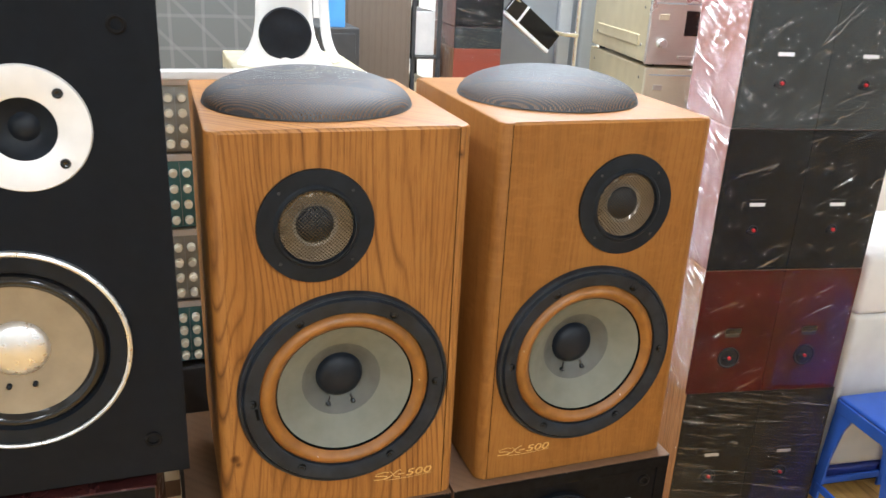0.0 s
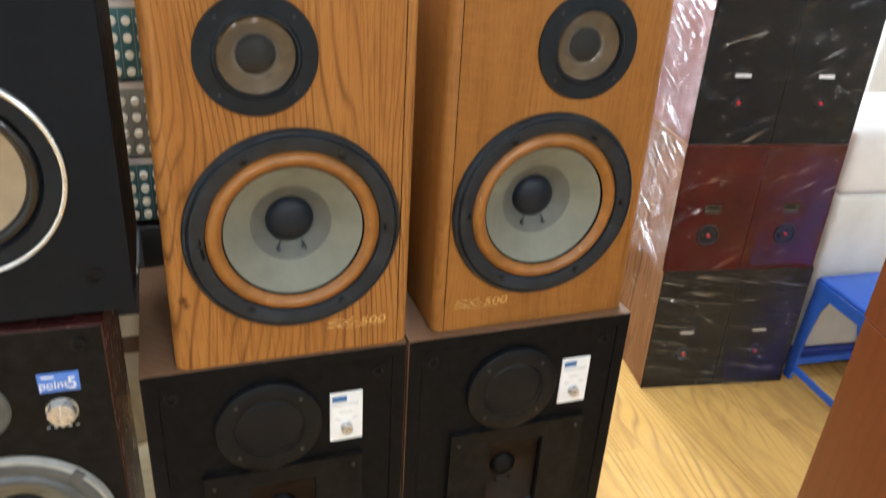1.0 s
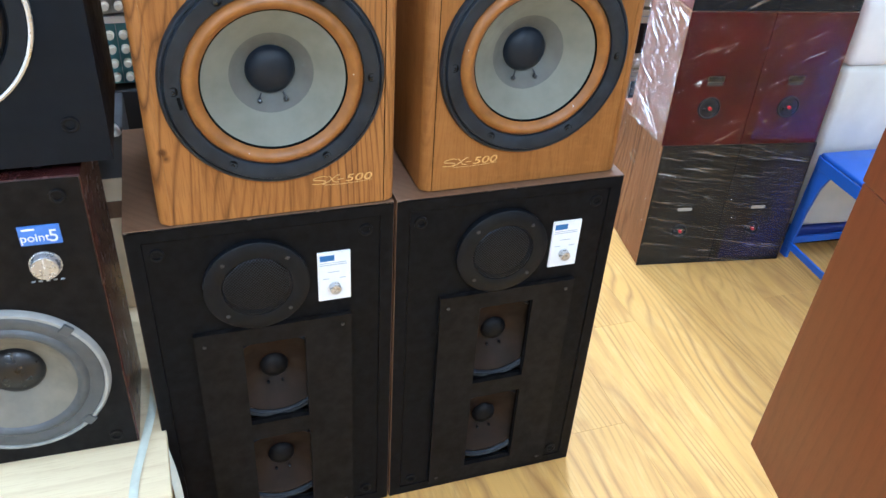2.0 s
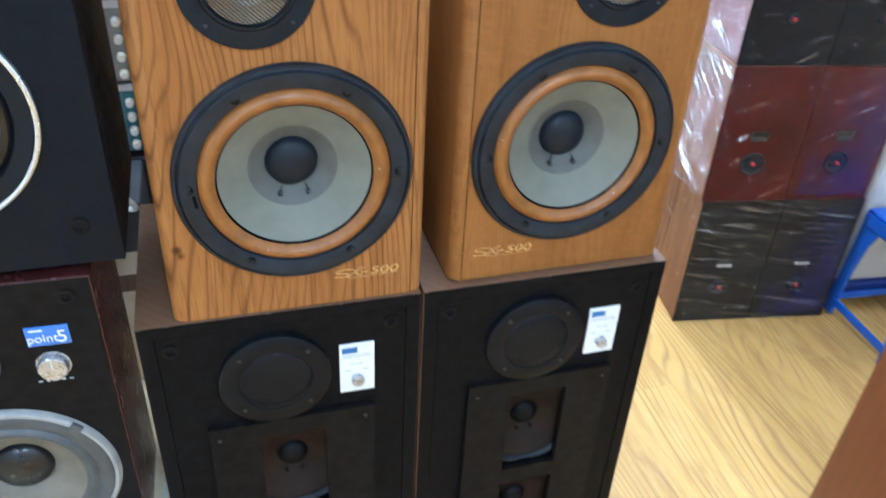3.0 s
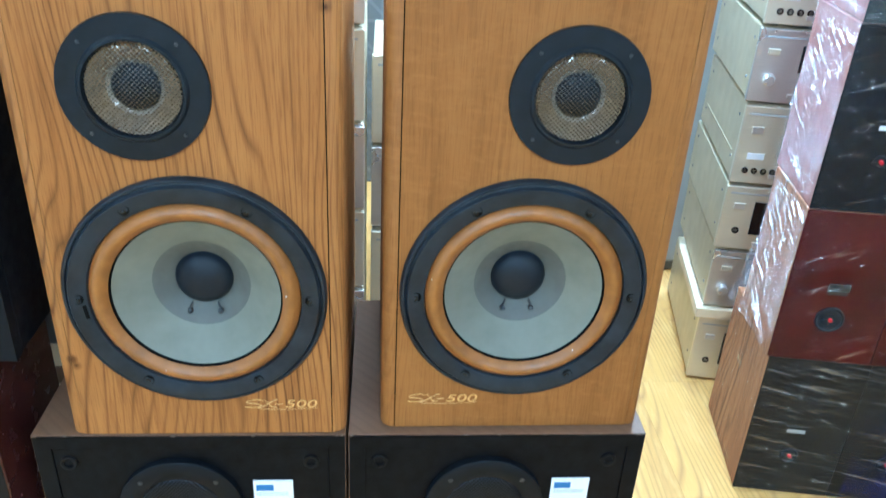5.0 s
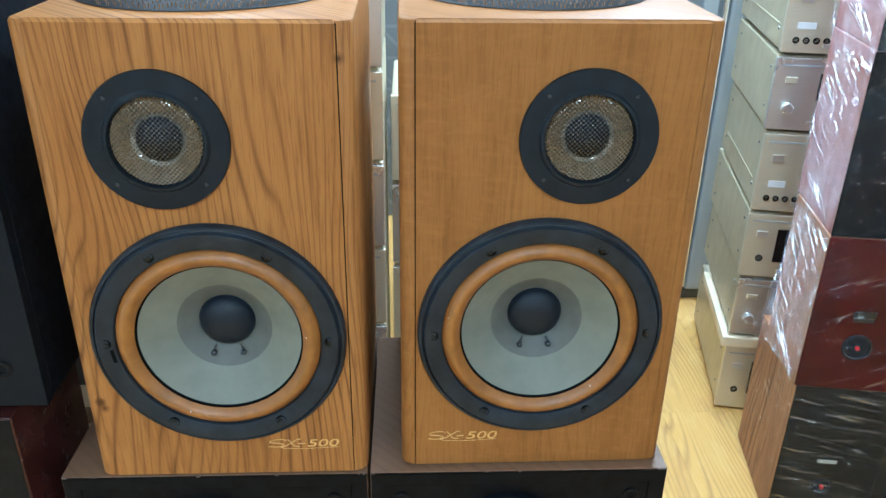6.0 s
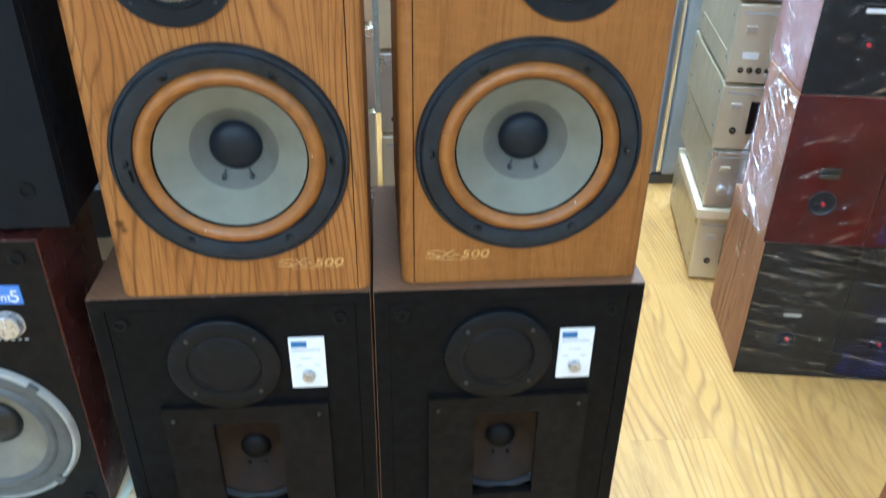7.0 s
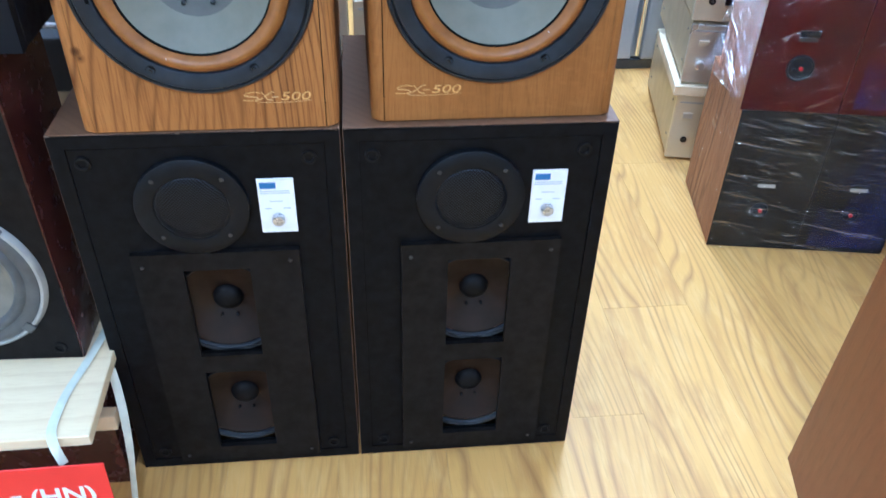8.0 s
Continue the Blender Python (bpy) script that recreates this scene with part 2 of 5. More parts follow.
def cling_film(name, stretch, rotate, amount, gloss, thin, spread, fold, swirl=0.5):
    """Clear stretch film: see-through, folded into glossy facets, with pale streaks painted along creases as glints."""
    m, nt, b = material(name)
    pull = nt.nodes.new("ShaderNodeMapping")
    pull.inputs["Scale"].default_value = stretch
    nt.links.new(coords(nt, (1, 1, 1), "Object", rotate), pull.inputs["Vector"])
    v = pull.outputs["Vector"]

    def folded(field, width):
        p = nt.nodes.new("ShaderNodeMath")
        p.operation = "PINGPONG"
        p.inputs[1].default_value = width
        nt.links.new(field, p.inputs[0])
        return p.outputs[0]

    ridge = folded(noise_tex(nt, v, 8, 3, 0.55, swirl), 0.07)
    # Glints painted in: thin pale lines along the folds, in noise patches.
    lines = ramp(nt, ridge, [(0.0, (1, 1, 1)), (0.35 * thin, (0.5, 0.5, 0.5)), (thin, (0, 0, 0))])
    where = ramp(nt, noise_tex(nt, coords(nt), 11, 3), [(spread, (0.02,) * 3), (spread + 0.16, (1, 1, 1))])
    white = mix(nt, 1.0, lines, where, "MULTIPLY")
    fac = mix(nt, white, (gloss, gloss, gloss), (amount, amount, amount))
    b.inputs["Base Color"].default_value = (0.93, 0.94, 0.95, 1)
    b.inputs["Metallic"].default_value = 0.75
    b.inputs["Roughness"].default_value = 0.13
    crease = nt.nodes.new("ShaderNodeMath")
    crease.operation = "ADD"
    nt.links.new(ridge, crease.inputs[0])
    nt.links.new(folded(noise_tex(nt, v, 19, 2, 0.5, swirl), 0.06), crease.inputs[1])
    bump(nt, b, crease.outputs[0], 1.0, fold)
    tr = nt.nodes.new("ShaderNodeBsdfTransparent")
    tr.inputs[0].default_value = (0.96, 0.96, 0.97, 1)
    mx = nt.nodes.new("ShaderNodeMixShader")
    nt.links.new(fac, mx.inputs[0])
    nt.links.new(tr.outputs[0], mx.inputs[1])
    nt.links.new(b.outputs[0], mx.inputs[2])
    nt.links.new(mx.outputs[0], nt.nodes["Material Output"].inputs["Surface"])
    return m


def lattice_panel():
    """Grey-green panel with a faint pattern of squares, arcs and diagonals."""
    m, nt, b = material("patterned_panel")
    v = coords(nt, (1, 1, 1))
    lines = []
    for rot in ((0, 0, 0), (0, 45, 0), (0, 90, 0)):
        w = nt.nodes.new("ShaderNodeTexWave")
        w.bands_direction = "X"
        w.inputs["Scale"].default_value = 2.6
        w.inputs["Distortion"].default_value = 0.25
        nt.links.new(coords(nt, (1, 1, 1), "Object", rot), w.inputs["Vector"])
        lines.append(ramp(nt, w.outputs["Fac"], [(0.965, (0, 0, 0)), (0.985, (0.35, 0.35, 0.35))]))
    c = mix(nt, noise_tex(nt, v, 5, 3), (0.120, 0.126, 0.122), (0.155, 0.160, 0.152))
    for l in lines:
        c = mix(nt, l, c, (0.26, 0.265, 0.255))
    nt.links.new(c, b.inputs["Base Color"])
    b.inputs["Roughness"].default_value = 0.45
    return m


def glowing(name, color, strength):
    m, nt, b = material(name)
    b.inputs["Emission Color"].default_value = (*color, 1)
    b.inputs["Emission Strength"].default_value = strength
    return m


OAK_A = oak_veneer("honey_oak_veneer", (0.066, 0.0200, 0.0050), (0.275, 0.112, 0.0235), (0.385, 0.174, 0.0435), 0.0112, 0.86, 0.48, knots=((-0.1475, 0.113, 0.0042), (-0.1440, 0.104, 0.0030), (0.150, 0.520, 0.003)))
OAK_B = oak_veneer("plain_oak_veneer", (0.115, 0.040, 0.0085), (0.222, 0.090, 0.0180), (0.312, 0.137, 0.0310), 0.008, 0.28, 0.34, seed=3.1, fleck=0.5)
WALNUT = veneer("brown_vinyl_walnut", (0.075, 0.036, 0.018), (0.155, 0.082, 0.041), (0.195, 0.108, 0.056), 0.021, 14.0, 0.35, 0.58)
RED_WOOD = veneer("red_brown_veneer", (0.085, 0.0170, 0.0048), (0.142, 0.0325, 0.0072), (0.170, 0.0420, 0.0100), 0.03, 14.0, 0.4, 0.35, seed=1.7)
SIDE_WOOD = oak_veneer("tan_walnut_veneer", (0.070, 0.024, 0.010), (0.36, 0.165, 0.072), (0.47, 0.235, 0.108), 0.021, 0.95, 0.62, seed=5.3)
SIDE_PINK = veneer("rosy_veneer", (0.15, 0.05, 0.038), (0.32, 0.125, 0.092), (0.42, 0.18, 0.14), 0.035, 14.0, 0.7, 0.4, seed=7.0)
BROWN_PANEL = veneer("grey_brown_wood", (0.10, 0.075, 0.055), (0.155, 0.12, 0.09), (0.18, 0.14, 0.11), 0.02, 3.0, 0.4, 0.45, seed=2.0)
MAHOGANY = plain("dark_mahogany_lacquer", (0.045, 0.012, 0.011), 0.25, var=0.3, scale=20, relief=0.03)
PALE_BOARD = veneer("pale_board", (0.62, 0.47, 0.25), (0.82, 0.69, 0.43), (0.86, 0.75, 0.50), 0.03, 12.0, 0.35, 0.45, seed=9.0, upright=False)
FLOOR_MAT = laminate()
BLACK_BAFFLE = plain("black_ash_vinyl", (0.0050, 0.0051, 0.0060), 0.48, var=0.5, scale=55, relief=0.4, grain=500, spec=0.08)
BLACK_PANEL = plain("black_brown_board", (0.0085, 0.0077, 0.0076), 0.46, var=0.5, scale=48, relief=0.35, grain=450, spec=0.09)
CHARCOAL = plain("charcoal_paint", (0.0046, 0.0064, 0.0098), 0.55, var=0.2, scale=30, relief=0.2, grain=1200, spec=0.15)
FRAME_BLACK = plain("cast_frame_black", (0.0066, 0.0098, 0.0142), 0.46, var=0.35, scale=45, relief=0.2, grain=1400, spec=0.23)
HORN_BLACK = plain("horn_plate_black", (0.0044, 0.0056, 0.0078), 0.46, var=0.3, scale=45, relief=0.2, grain=1400, spec=0.18)
CAST_GREY = plain("blue_black_casting", (0.0125, 0.0170, 0.0235), 0.44, var=0.45, scale=38, relief=0.25, grain=1100, spec=0.30)
RUBBER = plain("black_rubber", (0.0075, 0.0108, 0.0165), 0.48, var=0.15, scale=80, relief=0.06, spec=0.28)
GLOSS_BLACK = plain("gloss_black", (0.008, 0.008, 0.009), 0.12, var=0.2, scale=40, relief=0.02)
SATIN_BLACK = plain("satin_black", (0.007, 0.007, 0.008), 0.30, var=0.25, scale=40, relief=0.05)
# Near-black: the shade of recesses and gaps put into colour; also the scuff.
HOLE_BLACK = plain("recess_shade_and_scuff", (0.0025, 0.0025, 0.0028), 0.8, var=0.1, relief=0, spec=0.08)
AMBER = plain("amber_foam_surround", (0.245, 0.098, 0.0165), 0.38, var=0.22, scale=40, relief=0.08)
CONE_GREY = plain("grey_green_cone", (0.170, 0.174, 0.136), 0.62, var=0.10, scale=28, relief=0.2, grain=500)
CONE_NECK = plain("darker_cone_neck", (0.100, 0.102, 0.088), 0.6, var=0.08, scale=40, relief=0.15, grain=500)
CONE_TAN = plain("tan_paper_cone", (0.29, 0.225, 0.14), 0.65, var=0.12, scale=30, relief=0.2, grain=500)
CONE_PALE = plain("pale_paper_cone", (0.185, 0.168, 0.128), 0.65, var=0.2, scale=22, relief=0.2, grain=500)
CONE_BROWN = plain("brown_paper_cone", (0.0150, 0.0078, 0.0050), 0.5, var=0.5, scale=16, relief=0.2, grain=500, spec=0.25)
CONE_AMBER = plain("amber_tweeter_cone", (0.140, 0.096, 0.050), 0.35, var=0.2, scale=60, relief=0.1)
# Paler than the amber cone: the glint round the cap is in the colour.
CONE_SHEEN = plain("pale_glint_ring", (0.30, 0.26, 0.21), 0.16, 0.3, var=0.2, scale=60, relief=0.05)
SURROUND_GREY = plain("grey_rubber_surround", (0.070, 0.075, 0.078), 0.40, var=0.2, scale=40, relief=0.05)
PALE_RIM = plain("pale_grey_rim", (0.33, 0.34, 0.33), 0.38, 0.2, var=0.15, scale=40, relief=0.05)
RING_GREY = plain("dull_grey_rubber", (0.028, 0.028, 0.027), 0.36, var=0.2, scale=50, relief=0.05)
CHIP = plain("bare_chipboard", (0.13, 0.092, 0.064), 0.8, var=0.2, scale=300, relief=0)
SILVER = plain("satin_silver", (0.78, 0.79, 0.80), 0.30, 0.85, var=0.06, scale=50, relief=0.03)
WHITE_METAL = plain("bright_silver_plate", (0.80, 0.81, 0.82), 0.42, 0.25, var=0.05, scale=30, relief=0.05)
KNOB_SILVER = plain("satin_knob", (0.50, 0.51, 0.53), 0.28, 0.7, var=0.08, scale=60, relief=0.02)
CHROME = plain("chrome", (0.85, 0.86, 0.87), 0.08, 1.0, var=0.04, relief=0)
DARK_STEEL = plain("darkened_steel", (0.075, 0.078, 0.082), 0.4, 0.9, var=0.1, relief=0.05)
STEEL = plain("dull_steel", (0.22, 0.225, 0.23), 0.4, 0.9, var=0.1, relief=0.05)
CHAMPAGNE = brushed("champagne_metal", (0.74, 0.69, 0.54), 0.36, 0.5)
CHAMPAGNE_SIDE = plain("champagne_painted_steel", (0.54, 0.475, 0.310), 0.38, 0.25, var=0.08, scale=12, relief=0.08)
SILVER_FRONT = brushed("silver_front_panel", (0.76, 0.75, 0.72), 0.30, 0.75)
WHITE_PLASTIC = plain("white_plastic", (0.80, 0.80, 0.79), 0.35, var=0.04, scale=14, relief=0.04)
OFFWHITE = plain("frosted_white_plastic", (0.74, 0.75, 0.72), 0.45, var=0.08, scale=9, relief=0.08, grain=200)
FOIL = plain("dull_foil", (0.42, 0.42, 0.40), 0.4, 0.3, var=0.2, scale=90, relief=0.05)
CARD = plain("white_card", (0.80, 0.82, 0.84), 0.5, var=0.03, scale=60, relief=0.03)
LABEL_BLUE = plain("blue_print", (0.035, 0.14, 0.36), 0.45, var=0.06, scale=80, relief=0)
LABEL_CYAN = plain("blue_badge", (0.08, 0.20, 0.62), 0.35, var=0.06, scale=80, relief=0)
SKY_BLUE = plain("sky_blue_card", (0.10, 0.36, 0.80), 0.5, var=0.1, scale=30, relief=0.02)
PRINT_GREY = plain("grey_print", (0.40, 0.44, 0.48), 0.6, var=0.05, relief=0)
PRINT_WHITE = plain("white_print", (0.80, 0.81, 0.82), 0.5, var=0.03, relief=0)
GOLD_PRINT = plain("gold_print", (0.62, 0.36, 0.11), 0.4, 0.2, var=0.2, scale=200, relief=0)
STOOL_BLUE = plain("blue_moulded_plastic", (0.045, 0.155, 0.72), 0.33, var=0.08, scale=18, relief=0.05)
BAND_BLUE = plain("navy_plastic", (0.03, 0.055, 0.30), 0.4, var=0.1, scale=30, relief=0.03)
RED_LACQUER = plain("deep_red_panel", (0.060, 0.0032, 0.0030), 0.32, var=0.35, scale=9, relief=0.03, spec=0.2)
BROWN_BACK = plain("brown_black_back", (0.0130, 0.0108, 0.0080), 0.5, var=0.3, scale=14, relief=0.02, spec=0.2)
BLACK_BACK = plain("black_back_panel", (0.0032, 0.0040, 0.0055), 0.5, var=0.3, scale=14, relief=0.02, spec=0.15)
# Dark panel greyed: the pale haze of the film is put into its colour.
HAZE_GREY = plain("film_hazed_back_panel", (0.0230, 0.0310, 0.0335), 0.5, var=0.3, scale=10, relief=0.02, spec=0.25)
RUST = plain("rust_red_panel", (0.26, 0.052, 0.030), 0.45, var=0.15, scale=9, relief=0.05)
RED_POST = plain("red_binding_post", (0.50, 0.012, 0.025), 0.35, var=0.1, relief=0)
GREY_PAINT = plain("grey_painted_steel", (0.255, 0.275, 0.295), 0.42, 0.1, var=0.08, scale=6, relief=0.06)
PALE_STEEL = plain("pale_grey_steel", (0.36, 0.38, 0.40), 0.40, 0.2, var=0.08, scale=8, relief=0.05)
DARK_GREY = plain("dark_grey_plastic", (0.05, 0.052, 0.056), 0.45, var=0.15, scale=20, relief=0.1)
TEAL = plain("teal_panel", (0.075, 0.215, 0.245), 0.5, var=0.3, scale=20, relief=0.05)
MIXER_GREY = plain("weathered_grey_panel", (0.34, 0.35, 0.32), 0.45, 0.1, var=0.2, scale=20, relief=0.06)
CREAM = plain("cream_plastic", (0.84, 0.80, 0.66), 0.4, var=0.06, scale=60, relief=0.02)
CARDBOARD = plain("cream_carton", (0.76, 0.64, 0.43), 0.65, var=0.12, scale=16, relief=0.2, grain=200)
SIGN_RED = plain("red_sign", (0.72, 0.028, 0.024), 0.4, var=0.05, scale=12, relief=0.02)
STRAP = plain("pale_green_strap", (0.66, 0.70, 0.60), 0.45, var=0.1, scale=60, relief=0.1)
WALL_PAINT = plain("warm_white_wall", (0.70, 0.70, 0.67), 0.7, var=0.06, scale=2.2, relief=0.2, grain=160)
CEILING_PAINT = plain("white_ceiling", (0.80, 0.80, 0.79), 0.8, var=0.04, scale=2, relief=0.15, grain=120)
PATTERN = lattice_panel()
DIFFUSER = glowing("lamp_diffuser", (0.97, 0.985, 1.0), 9.0)
TOP_MESH = perforated("black_perforated_steel", (0.070, 0.073, 0.080), 0.0030, 0.28, 0.62, 0.15, (1, 1, 0))
TWEETER_MESH = perforated("tweeter_grille_mesh", (0.085, 0.080, 0.070), 0.0035, 0.47, 0.2, 0.9, (1, 0, 1))


def liner():
    m, nt, b = material("blue_plastic_liner")
    f = ramp(nt, noise_tex(nt, coords(nt, (1, 1, 0.7)), 9, 4, 0.6, 1.0), [(0.40, (0, 0, 0)), (0.62, (0.24, 0.24, 0.24))])
    b.inputs["Base Color"].default_value = (0.035, 0.05, 0.36, 1)
    b.inputs["Roughness"].default_value = 0.3
    tr = nt.nodes.new("ShaderNodeBsdfTransparent")
    mx = nt.nodes.new("ShaderNodeMixShader")
    nt.links.new(f, mx.inputs[0])
    nt.links.new(tr.outputs[0], mx.inputs[1])
    nt.links.new(b.outputs[0], mx.inputs[2])
    nt.links.new(mx.outputs[0], nt.nodes["Material Output"].inputs["Surface"])
    return m


BLUE_LINER = liner()
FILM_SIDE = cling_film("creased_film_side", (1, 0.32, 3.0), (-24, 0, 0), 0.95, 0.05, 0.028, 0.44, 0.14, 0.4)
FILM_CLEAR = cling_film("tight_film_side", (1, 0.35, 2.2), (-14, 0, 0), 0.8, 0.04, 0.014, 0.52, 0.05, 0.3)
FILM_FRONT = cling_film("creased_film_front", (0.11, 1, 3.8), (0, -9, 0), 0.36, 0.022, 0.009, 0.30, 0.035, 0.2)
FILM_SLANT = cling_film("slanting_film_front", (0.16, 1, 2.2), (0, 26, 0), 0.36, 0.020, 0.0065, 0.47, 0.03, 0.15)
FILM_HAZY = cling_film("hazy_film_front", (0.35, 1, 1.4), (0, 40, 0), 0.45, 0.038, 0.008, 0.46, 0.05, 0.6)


# ---- mesh helpers ----
def link(name, bm, mat, smooth=False):
    me = bpy.data.meshes.new(name)
    bmesh.ops.recalc_face_normals(bm, faces=bm.faces[:])
    bm.to_mesh(me)
    bm.free()
    me.materials.append(mat)
    if smooth:
        for p in me.polygons:
            p.use_smooth = True
        me.set_sharp_from_angle(angle=radians(38))
    return new(name, me)


def part(name, bm, mat, parent, label="", smooth=False):
    ob = link(name, bm, mat, smooth)
    ob.parent = parent
    if label:
        tagged(ob, label)
    return ob


def thing(name, m, label, category, group=""):
    ob = new(name)
    ob.empty_display_size = 0.05
    ob.matrix_world = m
    return tagged(ob, label, category, group)


def add_box(bm, x0, x1, y0, y1, z0, z1, bevel=0.0, segs=2):
    r = bmesh.ops.create_cube(bm, size=1.0)
    vs = r["verts"]
    for v in vs:
        v.co = Vector(((x0 + x1) / 2 + v.co.x * (x1 - x0), (y0 + y1) / 2 + v.co.y * (y1 - y0), (z0 + z1) / 2 + v.co.z * (z1 - z0)))
    if bevel:
        es = list({e for v in vs for e in v.link_edges})
        bmesh.ops.bevel(bm, geom=es, offset=bevel, segments=segs, affect="EDGES", profile=0.5)
    return bm


def box(x0, x1, y0, y1, z0, z1, bevel=0.002, segs=2):
    return add_box(bmesh.new(), x0, x1, y0, y1, z0, z1, bevel, segs)


def lathe(profile, cx=0.0, cz=0.0, seg=64, bm=None):
    """Turns (radius, y) pairs round an axis that runs along y through (cx, cz)."""
    bm = bm or bmesh.new()
    rings = []
    for r, y in profile:
        if r < 1e-6:
            rings.append([bm.verts.new((cx, y, cz))])
        else:
            rings.append([bm.verts.new((cx + r * math.cos(2 * math.pi * i / seg), y, cz + r * math.sin(2 * math.pi * i / seg))) for i in range(seg)])
    for a, b in zip(rings, rings[1:]):
        for i in range(seg):
            j = (i + 1) % seg
            if len(a) == 1 and len(b) > 1:
                bm.faces.new((a[0], b[i], b[j]))
            elif len(b) == 1 and len(a) > 1:
                bm.faces.new((a[i], a[j], b[0]))
            elif len(a) > 1:
                bm.faces.new((a[i], a[j], b[j], b[i]))
    return bm


def turn_up(bm):
    """Lays a turned form's axis upright (y forward becomes z up)."""
    bmesh.ops.rotate(bm, verts=bm.verts[:], matrix=Matrix.Rotation(radians(-90), 3, "X"))
    return bm


def plate(xs, zs, holes, y0, y1):
    """A board in the xz plane from y0 (front) to y1 with rectangular openings through it."""
    bx = sorted({xs[0], xs[1], *[h[0] for h in holes], *[h[1] for h in holes]})
    bz = sorted({zs[0], zs[1], *[h[2] for h in holes], *[h[3] for h in holes]})
    solid = {}
    for i in range(len(bx) - 1):
        for j in range(len(bz) - 1):
            mx, mz = (bx[i] + bx[i + 1]) / 2, (bz[j] + bz[j + 1]) / 2
            solid[i, j] = not any(h[0] < mx < h[1] and h[2] < mz < h[3] for h in holes)
    bm = bmesh.new()
    cache = {}

    def v(x, y, z):
        if (x, y, z) not in cache:
            cache[x, y, z] = bm.verts.new((x, y, z))
        return cache[x, y, z]

    for (i, j), full in solid.items():
        if not full:
            continue
        a, b, c, d = bx[i], bx[i + 1], bz[j], bz[j + 1]
        bm.faces.new((v(a, y0, c), v(b, y0, c), v(b, y0, d), v(a, y0, d)))
        bm.faces.new((v(a, y1, c), v(b, y1, c), v(b, y1, d), v(a, y1, d)))
        for di, dj, p, q in ((-1, 0, (a, c), (a, d)), (1, 0, (b, c), (b, d)), (0, -1, (a, c), (b, c)), (0, 1, (a, d), (b, d))):
            if not solid.get((i + di, j + dj), False):
                bm.faces.new((v(p[0], y0, p[1]), v(q[0], y0, q[1]), v(q[0], y1, q[1]), v(p[0], y1, p[1])))
    return bm


def round_hole(bm, x0, x1, z0, z1, cx, cz, r, y, depth, n=64):
    """One face of a board with a round opening and its inner wall."""
    inner, outer, deep = [], [], []
    for i in range(n):
        a = 2 * math.pi * (i + 0.5) / n
        dx, dz = math.cos(a), math.sin(a)
        tx = ((x1 - cx) if dx > 0 else (x0 - cx)) / dx if abs(dx) > 1e-9 else 1e9
        tz = ((z1 - cz) if dz > 0 else (z0 - cz)) / dz if abs(dz) > 1e-9 else 1e9
        t = min(tx, tz)
        inner.append(bm.verts.new((cx + r * dx, y, cz + r * dz)))
        deep.append(bm.verts.new((cx + r * dx, y + depth, cz + r * dz)))
        outer.append((cx + t * dx, cz + t * dz, tx < tz))
    ov = [bm.verts.new((x, y, z)) for x, z, _ in outer]
    for i in range(n):
        j = (i + 1) % n
        bm.faces.new((inner[i], inner[j], ov[j], ov[i]))
        bm.faces.new((inner[i], inner[j], deep[j], deep[i]))
        if outer[i][2] != outer[j][2]:
            kx = x1 if (outer[i][0] + outer[j][0]) / 2 > cx else x0
            kz = z1 if (outer[i][1] + outer[j][1]) / 2 > cz else z0
            k = bm.verts.new((kx, y, kz))
            bm.faces.new((ov[i], ov[j], k))
    return bm


def sweep(points, radius, seg=8, bm=None, flat=1.0):
    """A rod along a polyline; flat squeezes it into a strap."""
    bm = bm or bmesh.new()
    pts = [Vector(p) for p in points]
    rings = []
    for i, p in enumerate(pts):
        d = (pts[min(i + 1, len(pts) - 1)] - pts[max(i - 1, 0)]).normalized()
        side = d.cross(Vector((0, 0, 1)))
        if side.length < 0.05:
            side = d.cross(Vector((0, 1, 0)))
        side.normalize()
        up = side.cross(d).normalized()
        rings.append([bm.verts.new(p + side * radius * math.cos(2 * math.pi * k / seg) + up * radius * flat * math.sin(2 * math.pi * k / seg)) for k in range(seg)])
    for a, b in zip(rings, rings[1:]):
        for k in range(seg):
            bm.faces.new((a[k], a[(k + 1) % seg], b[(k + 1) % seg], b[k]))
    bm.faces.new(rings[0])
    bm.faces.new(rings[-1])
    return bm


def smooth_line(points, n=8):
    """Points along a Catmull-Rom line."""
    p = [Vector(q) for q in points]
    p = [p[0] * 2 - p[1]] + p + [p[-1] * 2 - p[-2]]
    out = []
    for i in range(1, len(p) - 2):
        for k in range(n):
            t = k / n
            out.append(0.5 * (2 * p[i] + (p[i + 1] - p[i - 1]) * t + (2 * p[i - 1] - 5 * p[i] + 4 * p[i + 1] - p[i + 2]) * t * t + (3 * p[i] - p[i - 1] - 3 * p[i + 1] + p[i + 2]) * t ** 3))
    return out + [p[-2]]


def lettering(name, text, size, mat, parent, m, label="", bold=0.0, shear=0.0):
    cu = bpy.data.curves.new(name, "FONT")
    cu.body, cu.size, cu.extrude, cu.offset, cu.shear = text, size, 0.0004, bold, shear
    cu.align_x = "CENTER"
    tmp = bpy.data.objects.new(name, cu)
    scene.collection.objects.link(tmp)
    me = bpy.data.meshes.new_from_object(tmp)
    bpy.data.objects.remove(tmp)
    me.materials.append(mat)
    ob = new(name, me)
    ob.parent = parent
    ob.matrix_basis = m
    return tagged(ob, label) if label else ob


FRONT_FACING = pose(0, 0, 0, 90, 0, 0)


